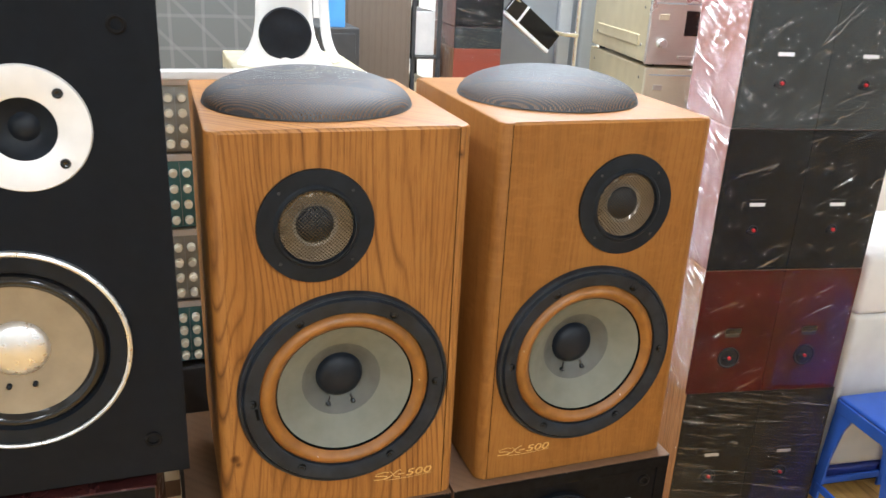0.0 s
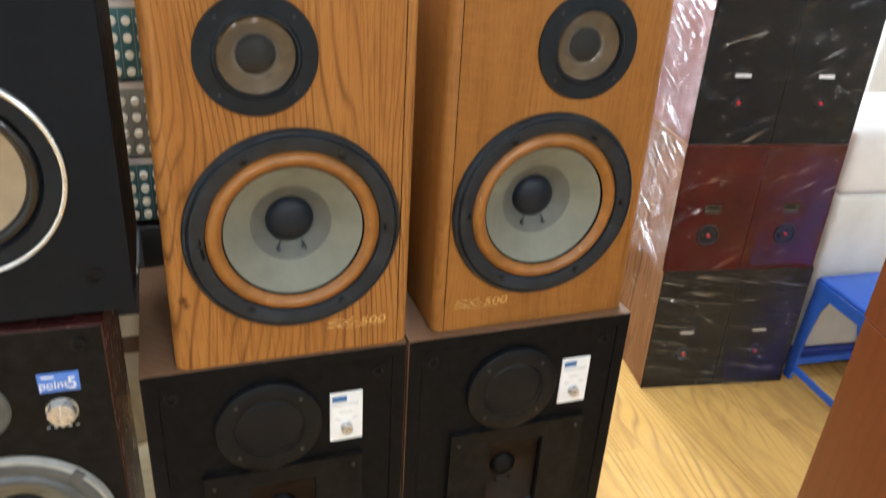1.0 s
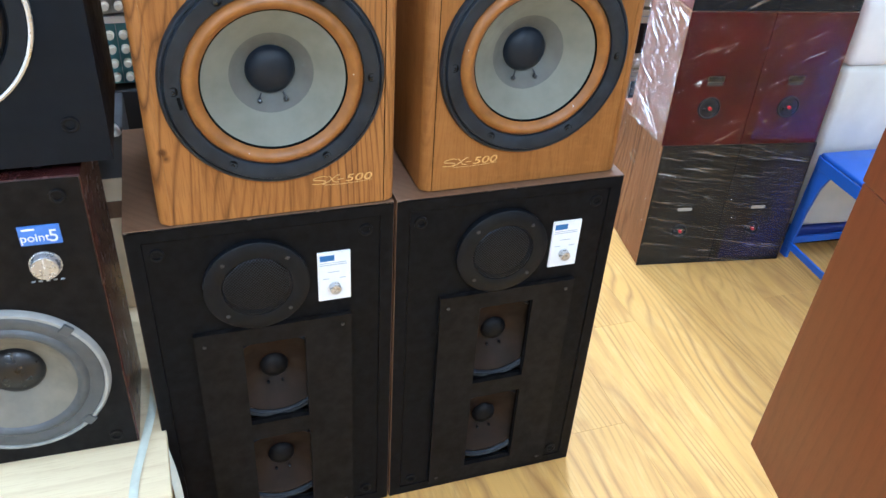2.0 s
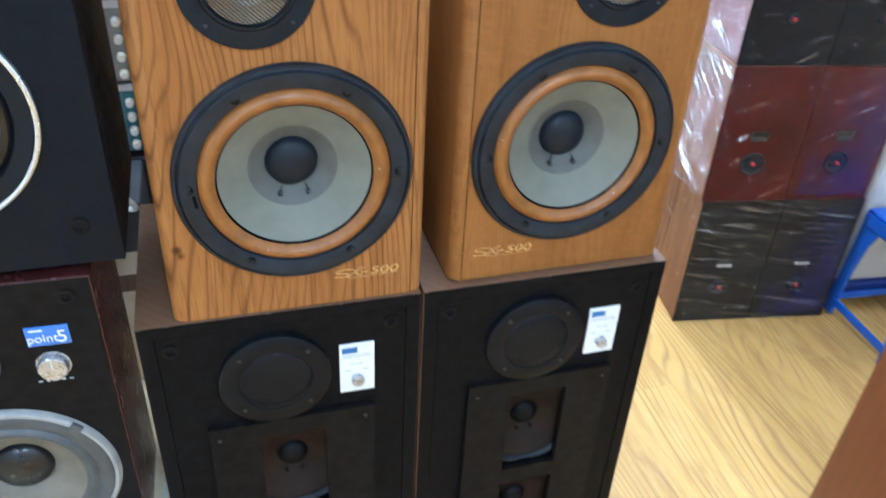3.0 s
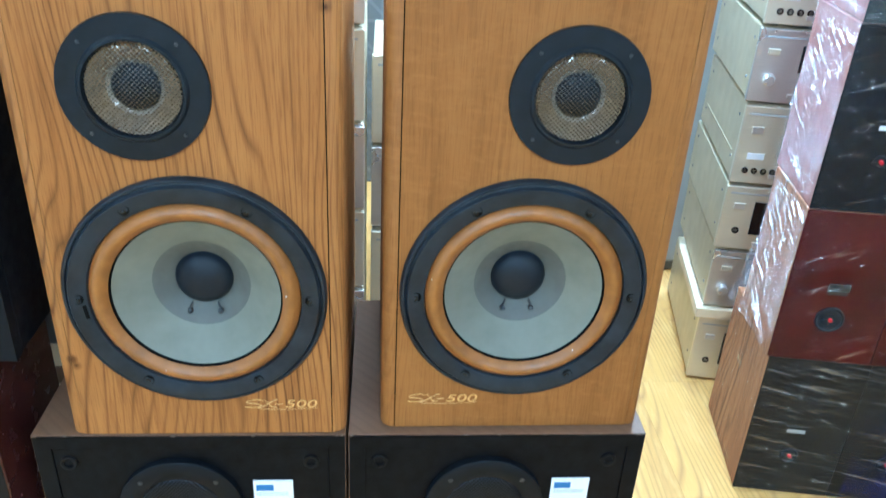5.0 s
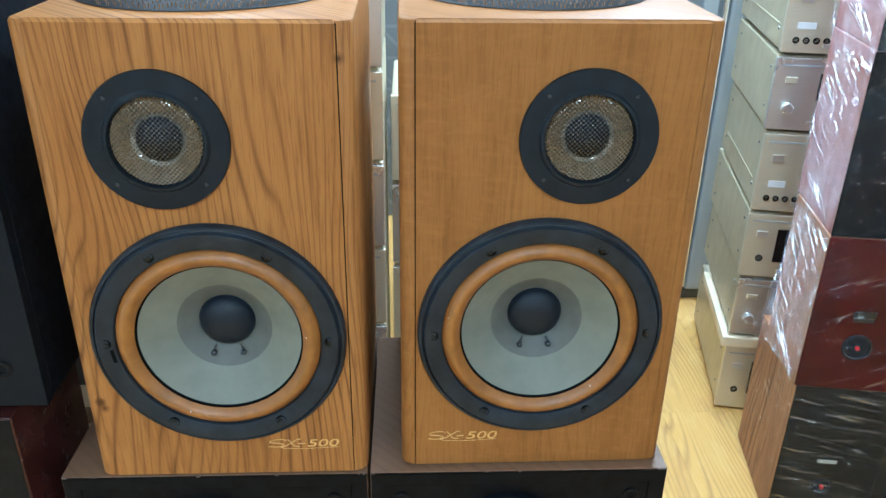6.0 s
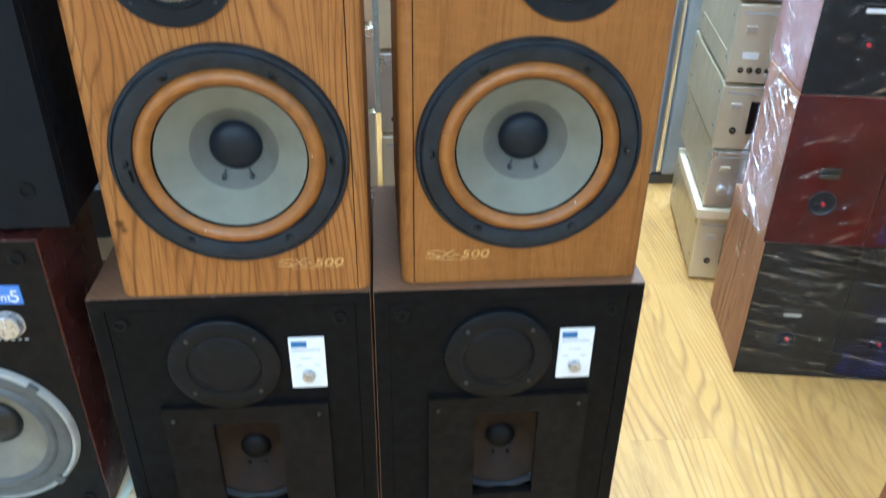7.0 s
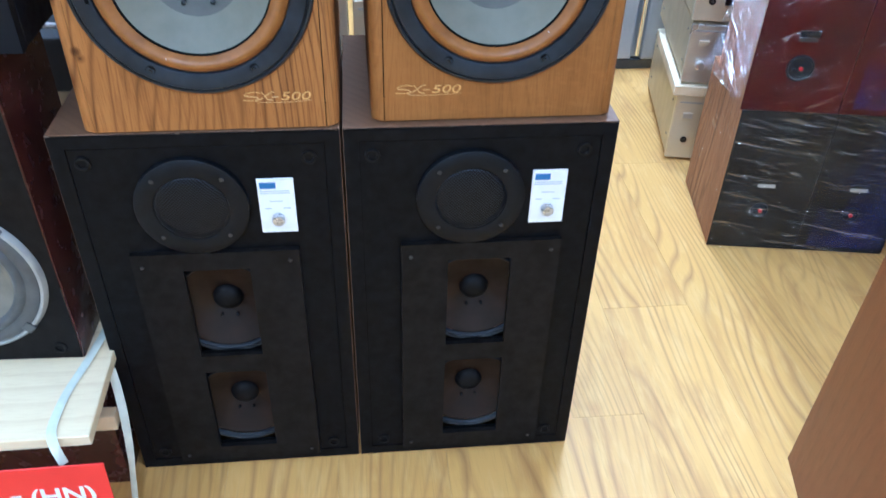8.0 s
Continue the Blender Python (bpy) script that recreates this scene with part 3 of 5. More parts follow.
# ---- the room ----
def build_room():
    t = 0.12
    floor = tagged(link("floor", box(ROOM_X0, ROOM_X1, ROOM_Y0, ROOM_Y1, -0.12, -0.009, 0), DARK_GREY), "pale oak laminate floor of the shop", "floor", kind="structure")
    tagged(link("ceiling", box(ROOM_X0 - t, ROOM_X1 + t, ROOM_Y0 - t, ROOM_Y1 + t, ROOM_H, ROOM_H + 0.1, 0), CEILING_PAINT), "plain white shop ceiling", "ceiling", kind="structure")
    for name, a in (("wall_north", (ROOM_X0 - t, ROOM_X1 + t, ROOM_Y1, ROOM_Y1 + t)), ("wall_south", (ROOM_X0 - t, ROOM_X1 + t, ROOM_Y0 - t, ROOM_Y0)),
                    ("wall_west", (ROOM_X0 - t, ROOM_X0, ROOM_Y0, ROOM_Y1)), ("wall_east", (ROOM_X1, ROOM_X1 + t, ROOM_Y0, ROOM_Y1))):
        tagged(link(name, box(*a, -0.12, ROOM_H, 0), WALL_PAINT), "plain warm-white painted shop wall", "wall", kind="structure")
    panel = link("wall_panel", box(-1.2, 0.60, 3.30, 3.36, 0, 2.3, 0.003), PATTERN)
    tagged(panel, "grey-green partition with a faint line pattern", "partition", kind="structure")
    frame_ob = link("door_frame", box(2.43, 2.55, 2.17, 2.27, 0, 2.1, 0.004), WHITE_PLASTIC)
    tagged(frame_ob, "white painted door frame post", "door frame", kind="structure")
    door = link("door_1", box(2.553, 3.4, 2.20, 2.24, 0, 2.06, 0.003), RED_WOOD)
    tagged(door, "brown wooden door leaf beside the white post", "door", kind="structure")
    return floor


def ceiling_lamp(x, y):
    lamp = thing("ceiling_light", pose(x, y, ROOM_H), "white ceiling light with a long frosted diffuser", "ceiling light", "ceiling lights")
    part("housing", box(-0.16, 0.16, -0.62, 0.62, -0.05, 0.0, 0.004), WHITE_PLASTIC, lamp)
    part("diffuser", box(-0.14, 0.14, -0.58, 0.58, -0.062, -0.0505, 0.003), DIFFUSER, lamp)
    return lamp


FLOOR = build_room()
for lx, ly, watts in LAMPS:
    ceiling_lamp(lx, ly)


# ---- loudspeakers on show ----
def oak_shell(w, d, h, strip, r=0.016, n=6):
    """The cabinet's wrap: rounded upright edges, sides, back, top and bottom; open where the baffle sits."""
    out = [(-(w / 2 - strip), 0.0)]
    for cx, cy, a0 in ((-w / 2 + r, r, 270), (-w / 2 + 0.004, d - 0.004, 180), (w / 2 - 0.004, d - 0.004, 90), (w / 2 - r, r, 0)):
        rr = r if cy == r else 0.004
        for k in range(n + 1):
            a = radians(a0 - 90 * k / n)
            out.append((cx + rr * math.cos(a), cy + rr * math.sin(a)))
    out.append((w / 2 - strip, 0.0))
    bm = bmesh.new()
    rows = []
    for z, inset in ((0.0, 0.003), (0.003, 0.0), (h - 0.004, 0.0), (h - 0.001, 0.0015), (h, 0.004)):
        sx, sy = 1 - 2 * inset / w, 1 - 2 * inset / d
        rows.append([bm.verts.new((x * sx, d / 2 + (y - d / 2) * sy, z)) for x, y in out])
    for a, b in zip(rows, rows[1:]):
        for i in range(len(a) - 1):
            bm.faces.new((a[i], a[i + 1], b[i + 1], b[i]))
    bm.faces.new(rows[0])
    bm.faces.new(rows[-1])
    # inner cheeks beside the baffle
    for sx in (-1, 1):
        x = sx * (w / 2 - strip)
        q = [bm.verts.new(p) for p in ((x, 0.0005, 0.003), (x, 0.03, 0.003), (x, 0.03, h - 0.004), (x, 0.0005, h - 0.004))]
        bm.faces.new(q)
    return bm


WOOFER_Z, TWEETER_Z = 0.2000, 0.4355


def woofer(parent, cx, cz, scuffed):
    wf = part("woofer", lathe([(0.100, 0.030), (0.1145, -0.0030), (0.1165, -0.0085), (0.1190, -0.0095), (0.1330, -0.0120), (0.1352, -0.0118), (0.1366, -0.0096), (0.1370, -0.0066), (0.1380, -0.0060), (0.1392, -0.0078), (0.1418, -0.0074), (0.1440, -0.0045), (0.1444, 0.002)], cx, cz, 96),
              CAST_GREY, parent, "blue-black cast woofer frame with six bolts", True)
    roll = [(0.1155 - 0.0210 * k / 12, -0.0040 - 0.0085 * math.sin(math.pi * k / 12)) for k in range(13)]
    part("surround", lathe(roll, cx, cz, 96), AMBER, wf, "orange-brown foam surround", True)
    part("seam_ring", lathe([(0.0952, -0.0040), (0.0942, -0.0015), (0.0910, 0.0)], cx, cz, 96), HOLE_BLACK, wf)
    part("cone", lathe([(0.0922, -0.0010), (0.073, 0.013), (0.055, 0.026)], cx, cz, 96), CONE_GREY, wf, "grey-green paper cone", True)
    part("cone_neck", lathe([(0.0553, 0.0258), (0.0437, 0.0345), (0.033, 0.043)], cx, cz, 64), CONE_NECK, wf, "darker inner cone", True)
    dome = [(0.0325 * math.cos(k * math.pi / 16), 0.0425 - 0.017 * math.sin(k * math.pi / 16)) for k in range(8)] + [(0, 0.0255)]
    part("dust_cap", lathe([(0.0335, 0.0435)] + dome, cx, cz, 64), RUBBER, wf, "black rubber dust cap", True)
    for sx in (-0.0165, 0.0165):
        b = sweep(smooth_line([(cx + sx * 0.85, 0.034, cz - 0.029), (cx + sx, 0.032, cz - 0.034), (cx + sx * 1.05, 0.0315, cz - 0.0375)], 4), 0.0012, 6)
        lathe([(0.0, 0.0265), (0.003, 0.0285), (0.0035, 0.032), (0.002, 0.035)], cx + sx * 1.05, cz - 0.039, 10, b)
        part("lead_wire", b, DARK_STEEL, wf)
    if scuffed:
        scuff = part("scuff", box(-0.0022, 0.0022, -0.0008, 0.0, -0.0085, 0.0085, 0.0003), HOLE_BLACK, wf, "dark scraped spot on the frame")
        scuff.matrix_basis = pose(cx - 0.1195, -0.0094, cz - 0.0165, 0, -8, 0)
    rnd = random.Random(int(cx * 10000) + 11)
    for k in range(2):
        a, r = rnd.uniform(0, 6.28), rnd.uniform(0.095, 0.140)
        q = rnd.uniform(0.0003, 0.0007)
        part("dust_fleck", box(cx + r * math.cos(a) - q, cx + r * math.cos(a) + q, -0.0146, -0.0136, cz + r * math.sin(a) - q, cz + r * math.sin(a) + q * 1.4, 0.0), CARD, wf)
    for k in range(6):
        a = radians(60 * k)
        x, z = cx + 0.1255 * math.cos(a), cz + 0.1255 * math.sin(a)
        pocket = part("bolt_pocket", lathe([(0.0060, -0.0098), (0.0060, -0.0111), (0.0054, -0.0113), (0.0052, -0.0102), (0.0, -0.0102)], x, z, 16), HOLE_BLACK, wf)
        part("bolt", lathe([(0.0030, -0.0102), (0.0028, -0.0109), (0.0016, -0.0111), (0.0013, -0.0105), (0.0, -0.0105)], x - 0.0006, z - 0.0012, 12), GLOSS_BLACK, pocket, "black socket-head bolt")
    return wf


def tweeter(parent, cx, cz):
    tw = part("tweeter", lathe([(0.0730, 0.002), (0.0742, -0.0010), (0.0735, -0.0040), (0.054, -0.0045), (0.0515, -0.0075), (0.0485, -0.0078), (0.0465, -0.0030), (0.046, 0.010)], cx, cz, 80), FRAME_BLACK, parent,
              "black tweeter flange with amber cone and mesh", True)
    part("cone", lathe([(0.0465, -0.0020), (0.040, 0.0010), (0.0285, 0.0050)], cx, cz, 64), CONE_AMBER, tw, "amber paper cone", True)
    # Ring added to carry the bright glint beside the dust cap.
    part("cone_neck", lathe([(0.0287, 0.0049), (0.0265, 0.0070), (0.0235, 0.0085)], cx, cz, 64), CONE_SHEEN, tw, "glossy inner ring of the cone, paler for its glint", True)
    dome = [(0.0240 * math.cos(k * math.pi / 16), 0.0080 - 0.0105 * math.sin(k * math.pi / 16)) for k in range(8)] + [(0, -0.0025)]
    part("dust_cap", lathe(dome, cx, cz, 48), RUBBER, tw, "", True)
    mesh = [(0.0470 * math.cos(k * math.pi / 20), -0.0045 - 0.0080 * math.sin(k * math.pi / 20)) for k in range(10)] + [(0, -0.0125)]
    part("mesh_grille", lathe(mesh, cx, cz, 64), TWEETER_MESH, tw, "fine perforated metal grille", True)
    for sx in (-1, 1):
        for sz in (-1, 1):
            part("screw", lathe([(0.0021, -0.0042), (0.0019, -0.0054), (0.0008, -0.0056), (0, -0.0050)], cx + sx * 0.0455, cz + sz * 0.0455, 10), DARK_STEEL, tw)
    return tw


def script_mark(parent, x0, z0):
    """The gilt model mark: two flowing capitals, a dash and the figures 500."""
    s = 0.088
    rods = bmesh.new()
    loops = [[(0.25, 0.120), (0.17, 0.140), (0.04, 0.115), (0.03, 0.085), (0.14, 0.072), (0.22, 0.045), (0.14, 0.012), (0.0, 0.02)],
             [(0.17, 0.0), (0.28, 0.05), (0.40, 0.13), (0.45, 0.135)], [(0.27, 0.135), (0.32, 0.08), (0.35, 0.03), (0.43, 0.012)], [(0.41, 0.060), (0.51, 0.066)],
             [(0.20, -0.015), (0.50, -0.022), (0.80, -0.010), (0.98, 0.004)]]
    for k, l in enumerate(loops):
        sweep(smooth_line([(x0 + s * x, -0.0004, z0 + s * z * 1.05) for x, z in l], 5), 0.00062 if k < 4 else 0.00035, 5, rods)
    mark = part("model_mark", rods, GOLD_PRINT, parent, "flowing gilt script mark")
    lettering("model_figures", "500", 0.0160, GOLD_PRINT, parent, pose(x0 + 0.0660, -0.0006, z0 + 0.0012) @ FRONT_FACING @ Matrix.Diagonal((1.62, 1, 1, 1)), "gilt printed figures 500", 0.0, 0.18)
    return mark


def oak_speaker(m, w, d, h, oak, tw_x, wo_x, mark_x, open_side, label):
    sp = thing("bookshelf_speaker", m, label, "loudspeaker", "oak speaker pair")
    strip = 0.0165
    part("cabinet", oak_shell(w, d, h, strip), oak, sp, "", True)
    bm = bmesh.new()
    # the glue line stands open on one side only
    b0, b1 = (-(w / 2 - strip - (0.0014 if open_side == s else 0.0002)) * -s for s in (-1, 1))
    zs = 0.341
    round_hole(bm, b0, b1, 0.002, zs, wo_x, WOOFER_Z, 0.105, 0.0004, 0.03)
    round_hole(bm, b0, b1, zs, h - 0.0036, tw_x, TWEETER_Z, 0.047, 0.0004, 0.03)
    bm.faces.new([bm.verts.new(p) for p in ((b0, 0.0004, h - 0.0036), (b1, 0.0004, h - 0.0036), (b1, 0.0046, h - 0.0001), (b0, 0.0046, h - 0.0001))])
    part("baffle", bm, oak, sp)
    # Near-black sheet added inside so the hollow cabinet reads as shade.
    part("inner_shade_sheet", box(-w / 2 + 0.01, w / 2 - 0.01, 0.055, 0.06, 0.01, h - 0.01, 0), HOLE_BLACK, sp)
    woofer(sp, wo_x, WOOFER_Z, open_side == 1)
    tweeter(sp, tw_x, TWEETER_Z)
    script_mark(sp, mark_x, 0.041)
    return sp


OAK_W, OAK_D, OAK_H, OAK_Z = 0.331, 0.375, 0.557, 0.6695
oak_speaker(pose(0.2205, 0.956, OAK_Z, 0, 0, 0.3), OAK_W, OAK_D, OAK_H, OAK_A, -0.0365, 0.0020, 0.0445, 1, "honey oak speaker with bold wavy grain on a black speaker")
oak_speaker(pose(0.5940, 0.968, OAK_Z, 0, 0, 0.5), OAK_W, OAK_D, OAK_H, OAK_B, 0.0345, -0.0020, -0.1325, -1, "honey oak speaker with plain fine grain on a black speaker")


def dome_grille(x, y, z, r, h):
    ob = thing("speaker_grille", pose(x, y, z), "domed black perforated steel grille lying on an oak speaker", "speaker grille", "loose grilles")
    prof = [(r, 0.0), (r, -0.001), (r - 0.0005, -0.0015)]
    prof += [((r - 0.0005) * math.cos(k * math.pi / 28), -0.0015 - (h - 0.0015) * math.sin(k * math.pi / 28)) for k in range(1, 14)] + [(0, -h)]
    part("mesh_dome", turn_up(lathe([(a, b) for a, b in prof[2:]], 0, 0, 96)), TOP_MESH, ob, "", True)
    part("rim", turn_up(lathe([(r - 0.004, -0.0002), (r, 0.0), (r + 0.0006, -0.0010), (r - 0.0002, -0.0022), (r - 0.004, -0.0020), (r - 0.004, -0.0002)], 0, 0, 96)), DARK_GREY, ob, "", True)
    return ob


dome_grille(0.207, 1.138, OAK_Z + OAK_H + 0.0002, 0.144, 0.046)
dome_grille(0.583, 1.158, OAK_Z + OAK_H + 0.0002, 0.140, 0.046)


def peg_socket(parent, x, z, y=0.0):
    return part("peg_socket", lathe([(0.0105, y), (0.0105, y - 0.0022), (0.0085, y - 0.0030), (0.0060, y - 0.0022), (0.0055, y + 0.004), (0, y + 0.004)], x, z, 20), BLACK_PANEL, parent, "", True)


def black_speaker(m, horn_x, tag_x, label):
    w, d, h, rim = 0.3795, 0.320, 0.669, 0.021
    sp = thing("floor_speaker", m, label, "loudspeaker", "black speaker pair")
    shell = box(-w / 2, w / 2, 0.0006, d, 0, h, 0.0008)
    bmesh.ops.delete(shell, geom=[f for f in shell.faces if f.normal.y < -0.99 and f.calc_area() > 0.1], context="FACES_ONLY")
    part("cabinet", shell, WALNUT, sp, "brown walnut-pattern vinyl wrap")
    part("front_frame", plate((-w / 2 + 0.0009, w / 2 - 0.0009), (0.0009, h - 0.0026), [(-w / 2 + rim, w / 2 - rim, rim, h - rim)], 0.0, 0.014), BLACK_BAFFLE, sp)
    px0, px1, pz0, pz1 = horn_x - 0.1005, horn_x + 0.1400, 0.016, 0.477
    wins = [(horn_x - 0.0300, horn_x + 0.0660, 0.2720, 0.4460), (horn_x - 0.0300, horn_x + 0.0660, 0.0540, 0.2360)]
    part("baffle", plate((-w / 2 + rim + 0.0012, w / 2 - rim - 0.0012), (rim + 0.0012, h - rim - 0.0012), [(a - 0.003, b + 0.003, c - 0.003, e + 0.003) for a, b, c, e in wins], 0.0012, 0.0032), BLACK_BAFFLE, sp)
    # Near-black strip gives the groove its shade over the brown wrap.
    part("groove_shade", plate((-w / 2 + rim - 0.004, w / 2 - rim + 0.004), (rim - 0.004, h - rim + 0.004), [(-w / 2 + rim + 0.004, w / 2 - rim - 0.004, rim + 0.004, h - rim - 0.004)], 0.00325, 0.0036), HOLE_BLACK, sp)
    panel = part("lower_panel", plate((px0, px1), (pz0 + 0.006, pz1), wins, -0.0085, 0.0006), BLACK_PANEL, sp, "raised black board with two windows")
    for x, z in ((px0 + 0.014, pz1 - 0.022), (px1 - 0.014, pz1 - 0.018), (px0 + 0.014, pz0 + 0.02), (px1 - 0.014, pz0 + 0.02)):
        part("screw", lathe([(0.0032, -0.0084), (0.0028, -0.0098), (0.0012, -0.0101), (0, -0.0093)], x, z, 10), DARK_STEEL, panel)
    for a, b, c, e in wins:
        cx, cz = (a + b) / 2, (c + e) / 2 - 0.001
        # Near-black mask and backing sheet paint the shade inside each window.
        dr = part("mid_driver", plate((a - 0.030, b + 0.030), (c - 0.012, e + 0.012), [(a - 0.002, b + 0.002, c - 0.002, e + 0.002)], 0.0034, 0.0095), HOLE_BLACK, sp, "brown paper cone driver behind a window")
        part("window_shade_back", box(a - 0.030, b + 0.030, 0.052, 0.054, c - 0.012, e + 0.012, 0), HOLE_BLACK, dr)
        part("cone", lathe([(0.0800, 0.0130), (0.0600, 0.0220), (0.040, 0.0310), (0.0225, 0.0385)], cx, cz, 64), CONE_BROWN, dr, "", True)
        part("rubber_roll", lathe([(0.0885 - 0.0085 * k / 8, 0.0115 - 0.0050 * math.sin(math.pi * k / 8)) for k in range(9)], cx, cz, 96), RUBBER, dr, "black rolled rubber edge", True)
        part("rim", lathe([(0.0880, 0.0100), (0.0892, 0.0080), (0.0910, 0.0078), (0.0925, 0.0100)], cx, cz, 96), RING_GREY, dr, "dull grey outer rim", True)
        dome = [(0.0235 * math.cos(k * math.pi / 16), 0.0375 - 0.0150 * math.sin(k * math.pi / 16)) for k in range(8)] + [(0, 0.0225)]
        part("dust_cap", lathe(dome, cx, cz, 32), BLACK_PANEL, dr, "", True)
        for sx in (-0.012, 0.012):
            part("lead_bead", lathe([(0, 0.0240), (0.0022, 0.0255), (0.0028, 0.0300)], cx + sx, cz - 0.030, 10), GLOSS_BLACK, dr)
    hc = 0.5548
    horn = part("horn_tweeter", lathe([(0.0775, 0.002), (0.0778, -0.0080), (0.0755, -0.0098), (0.0540, -0.0102), (0.0515, -0.0094), (0.0500, -0.0060), (0.0490, 0.0030)], horn_x, hc, 80), HORN_BLACK, sp, "round black horn plate", True)
    dome = [(0.0508 * math.cos(k * math.pi / 20), -0.0086 - 0.0065 * math.sin(k * math.pi / 20)) for k in range(10)] + [(0, -0.0151)]
    part("diaphragm", lathe([(0.0465, 0.0030), (0.0360, 0.0120), (0.0240, 0.0180), (0.0200, 0.0150), (0.0120, 0.0100), (0, 0.0080)], horn_x, hc, 48), RUBBER, horn, "", True)
    part("mesh_grille", lathe(dome, horn_x, hc, 48), GRILLE_DARK, horn, "", True)
    for k in range(4):
        a = radians(45 + 90 * k)
        part("screw", lathe([(0.0035, -0.0094), (0.0031, -0.0108), (0.0014, -0.0112), (0, -0.0103)], horn_x + 0.0655 * math.cos(a), hc + 0.0655 * math.sin(a), 10), DARK_STEEL, horn)
    tag = part("tone_plate", box(tag_x - 0.0252, tag_x + 0.0252, -0.0022, 0.0010, 0.5055, 0.5950, 0.0006), CARD, sp, "white tone control plate with blue bar")
    part("blue_bar", box(tag_x - 0.0215, tag_x + 0.0005, -0.0028, -0.0018, 0.5795, 0.5895, 0), LABEL_BLUE, tag)
    for k, (xa, xb, z) in enumerate(((-0.0215, 0.019, 0.575), (-0.0215, 0.019, 0.5715), (-0.010, 0.008, 0.558), (-0.018, -0.008, 0.546), (0.008, 0.018, 0.546))):
        part("print_line", box(tag_x + xa, tag_x + xb, -0.0026, -0.0018, z, z + 0.0012, 0), PRINT_GREY, tag)
    part("knob", lathe([(0.0090, -0.0020), (0.0088, -0.011), (0.0078, -0.0128), (0.004, -0.0132), (0, -0.0130)], tag_x, 0.5305, 32), KNOB_SILVER, tag, "small chrome knob", True)
    rnd = random.Random(int(1000 * abs(horn_x)) + 5)
    for k in range(6):
        x = rnd.uniform(-w / 2 + 0.004, w / 2 - 0.008) if k > 2 else (-w / 2 + 0.002, w / 2 - 0.006, w / 2 - 0.012)[k]
        l = rnd.uniform(0.0015, 0.0055)
        part("worn_chip", box(x, x + l, -0.0004, 0.0012, h - rnd.uniform(0.0010, 0.0022), h + 0.0003, 0.0), CHIP, sp)
    for x, z in ((-w / 2 + 0.039, 0.626), (w / 2 - 0.0435, 0.626), (-w / 2 + 0.042, 0.040), (w / 2 - 0.0435, 0.041)):
        peg_socket(sp, x, z, 0.0010)
    return sp


GRILLE_DARK = perforated("dark_tweeter_mesh", (0.016, 0.020, 0.028), 0.0034, 0.43, 0.35, 0.4, (1, 0, 1))
black_speaker(pose(0.1955, 0.9545, 0, 0, 0, 0), 0.1765 - 0.1955, 0.2925 - 0.1955, "black-fronted brown vinyl speaker with a white tone plate")
black_speaker(pose(0.5785, 0.9545, 0, 0, 0, 0), 0.566 - 0.5785, 0.679 - 0.5785, "black-fronted brown vinyl speaker beside its twin on the floor")


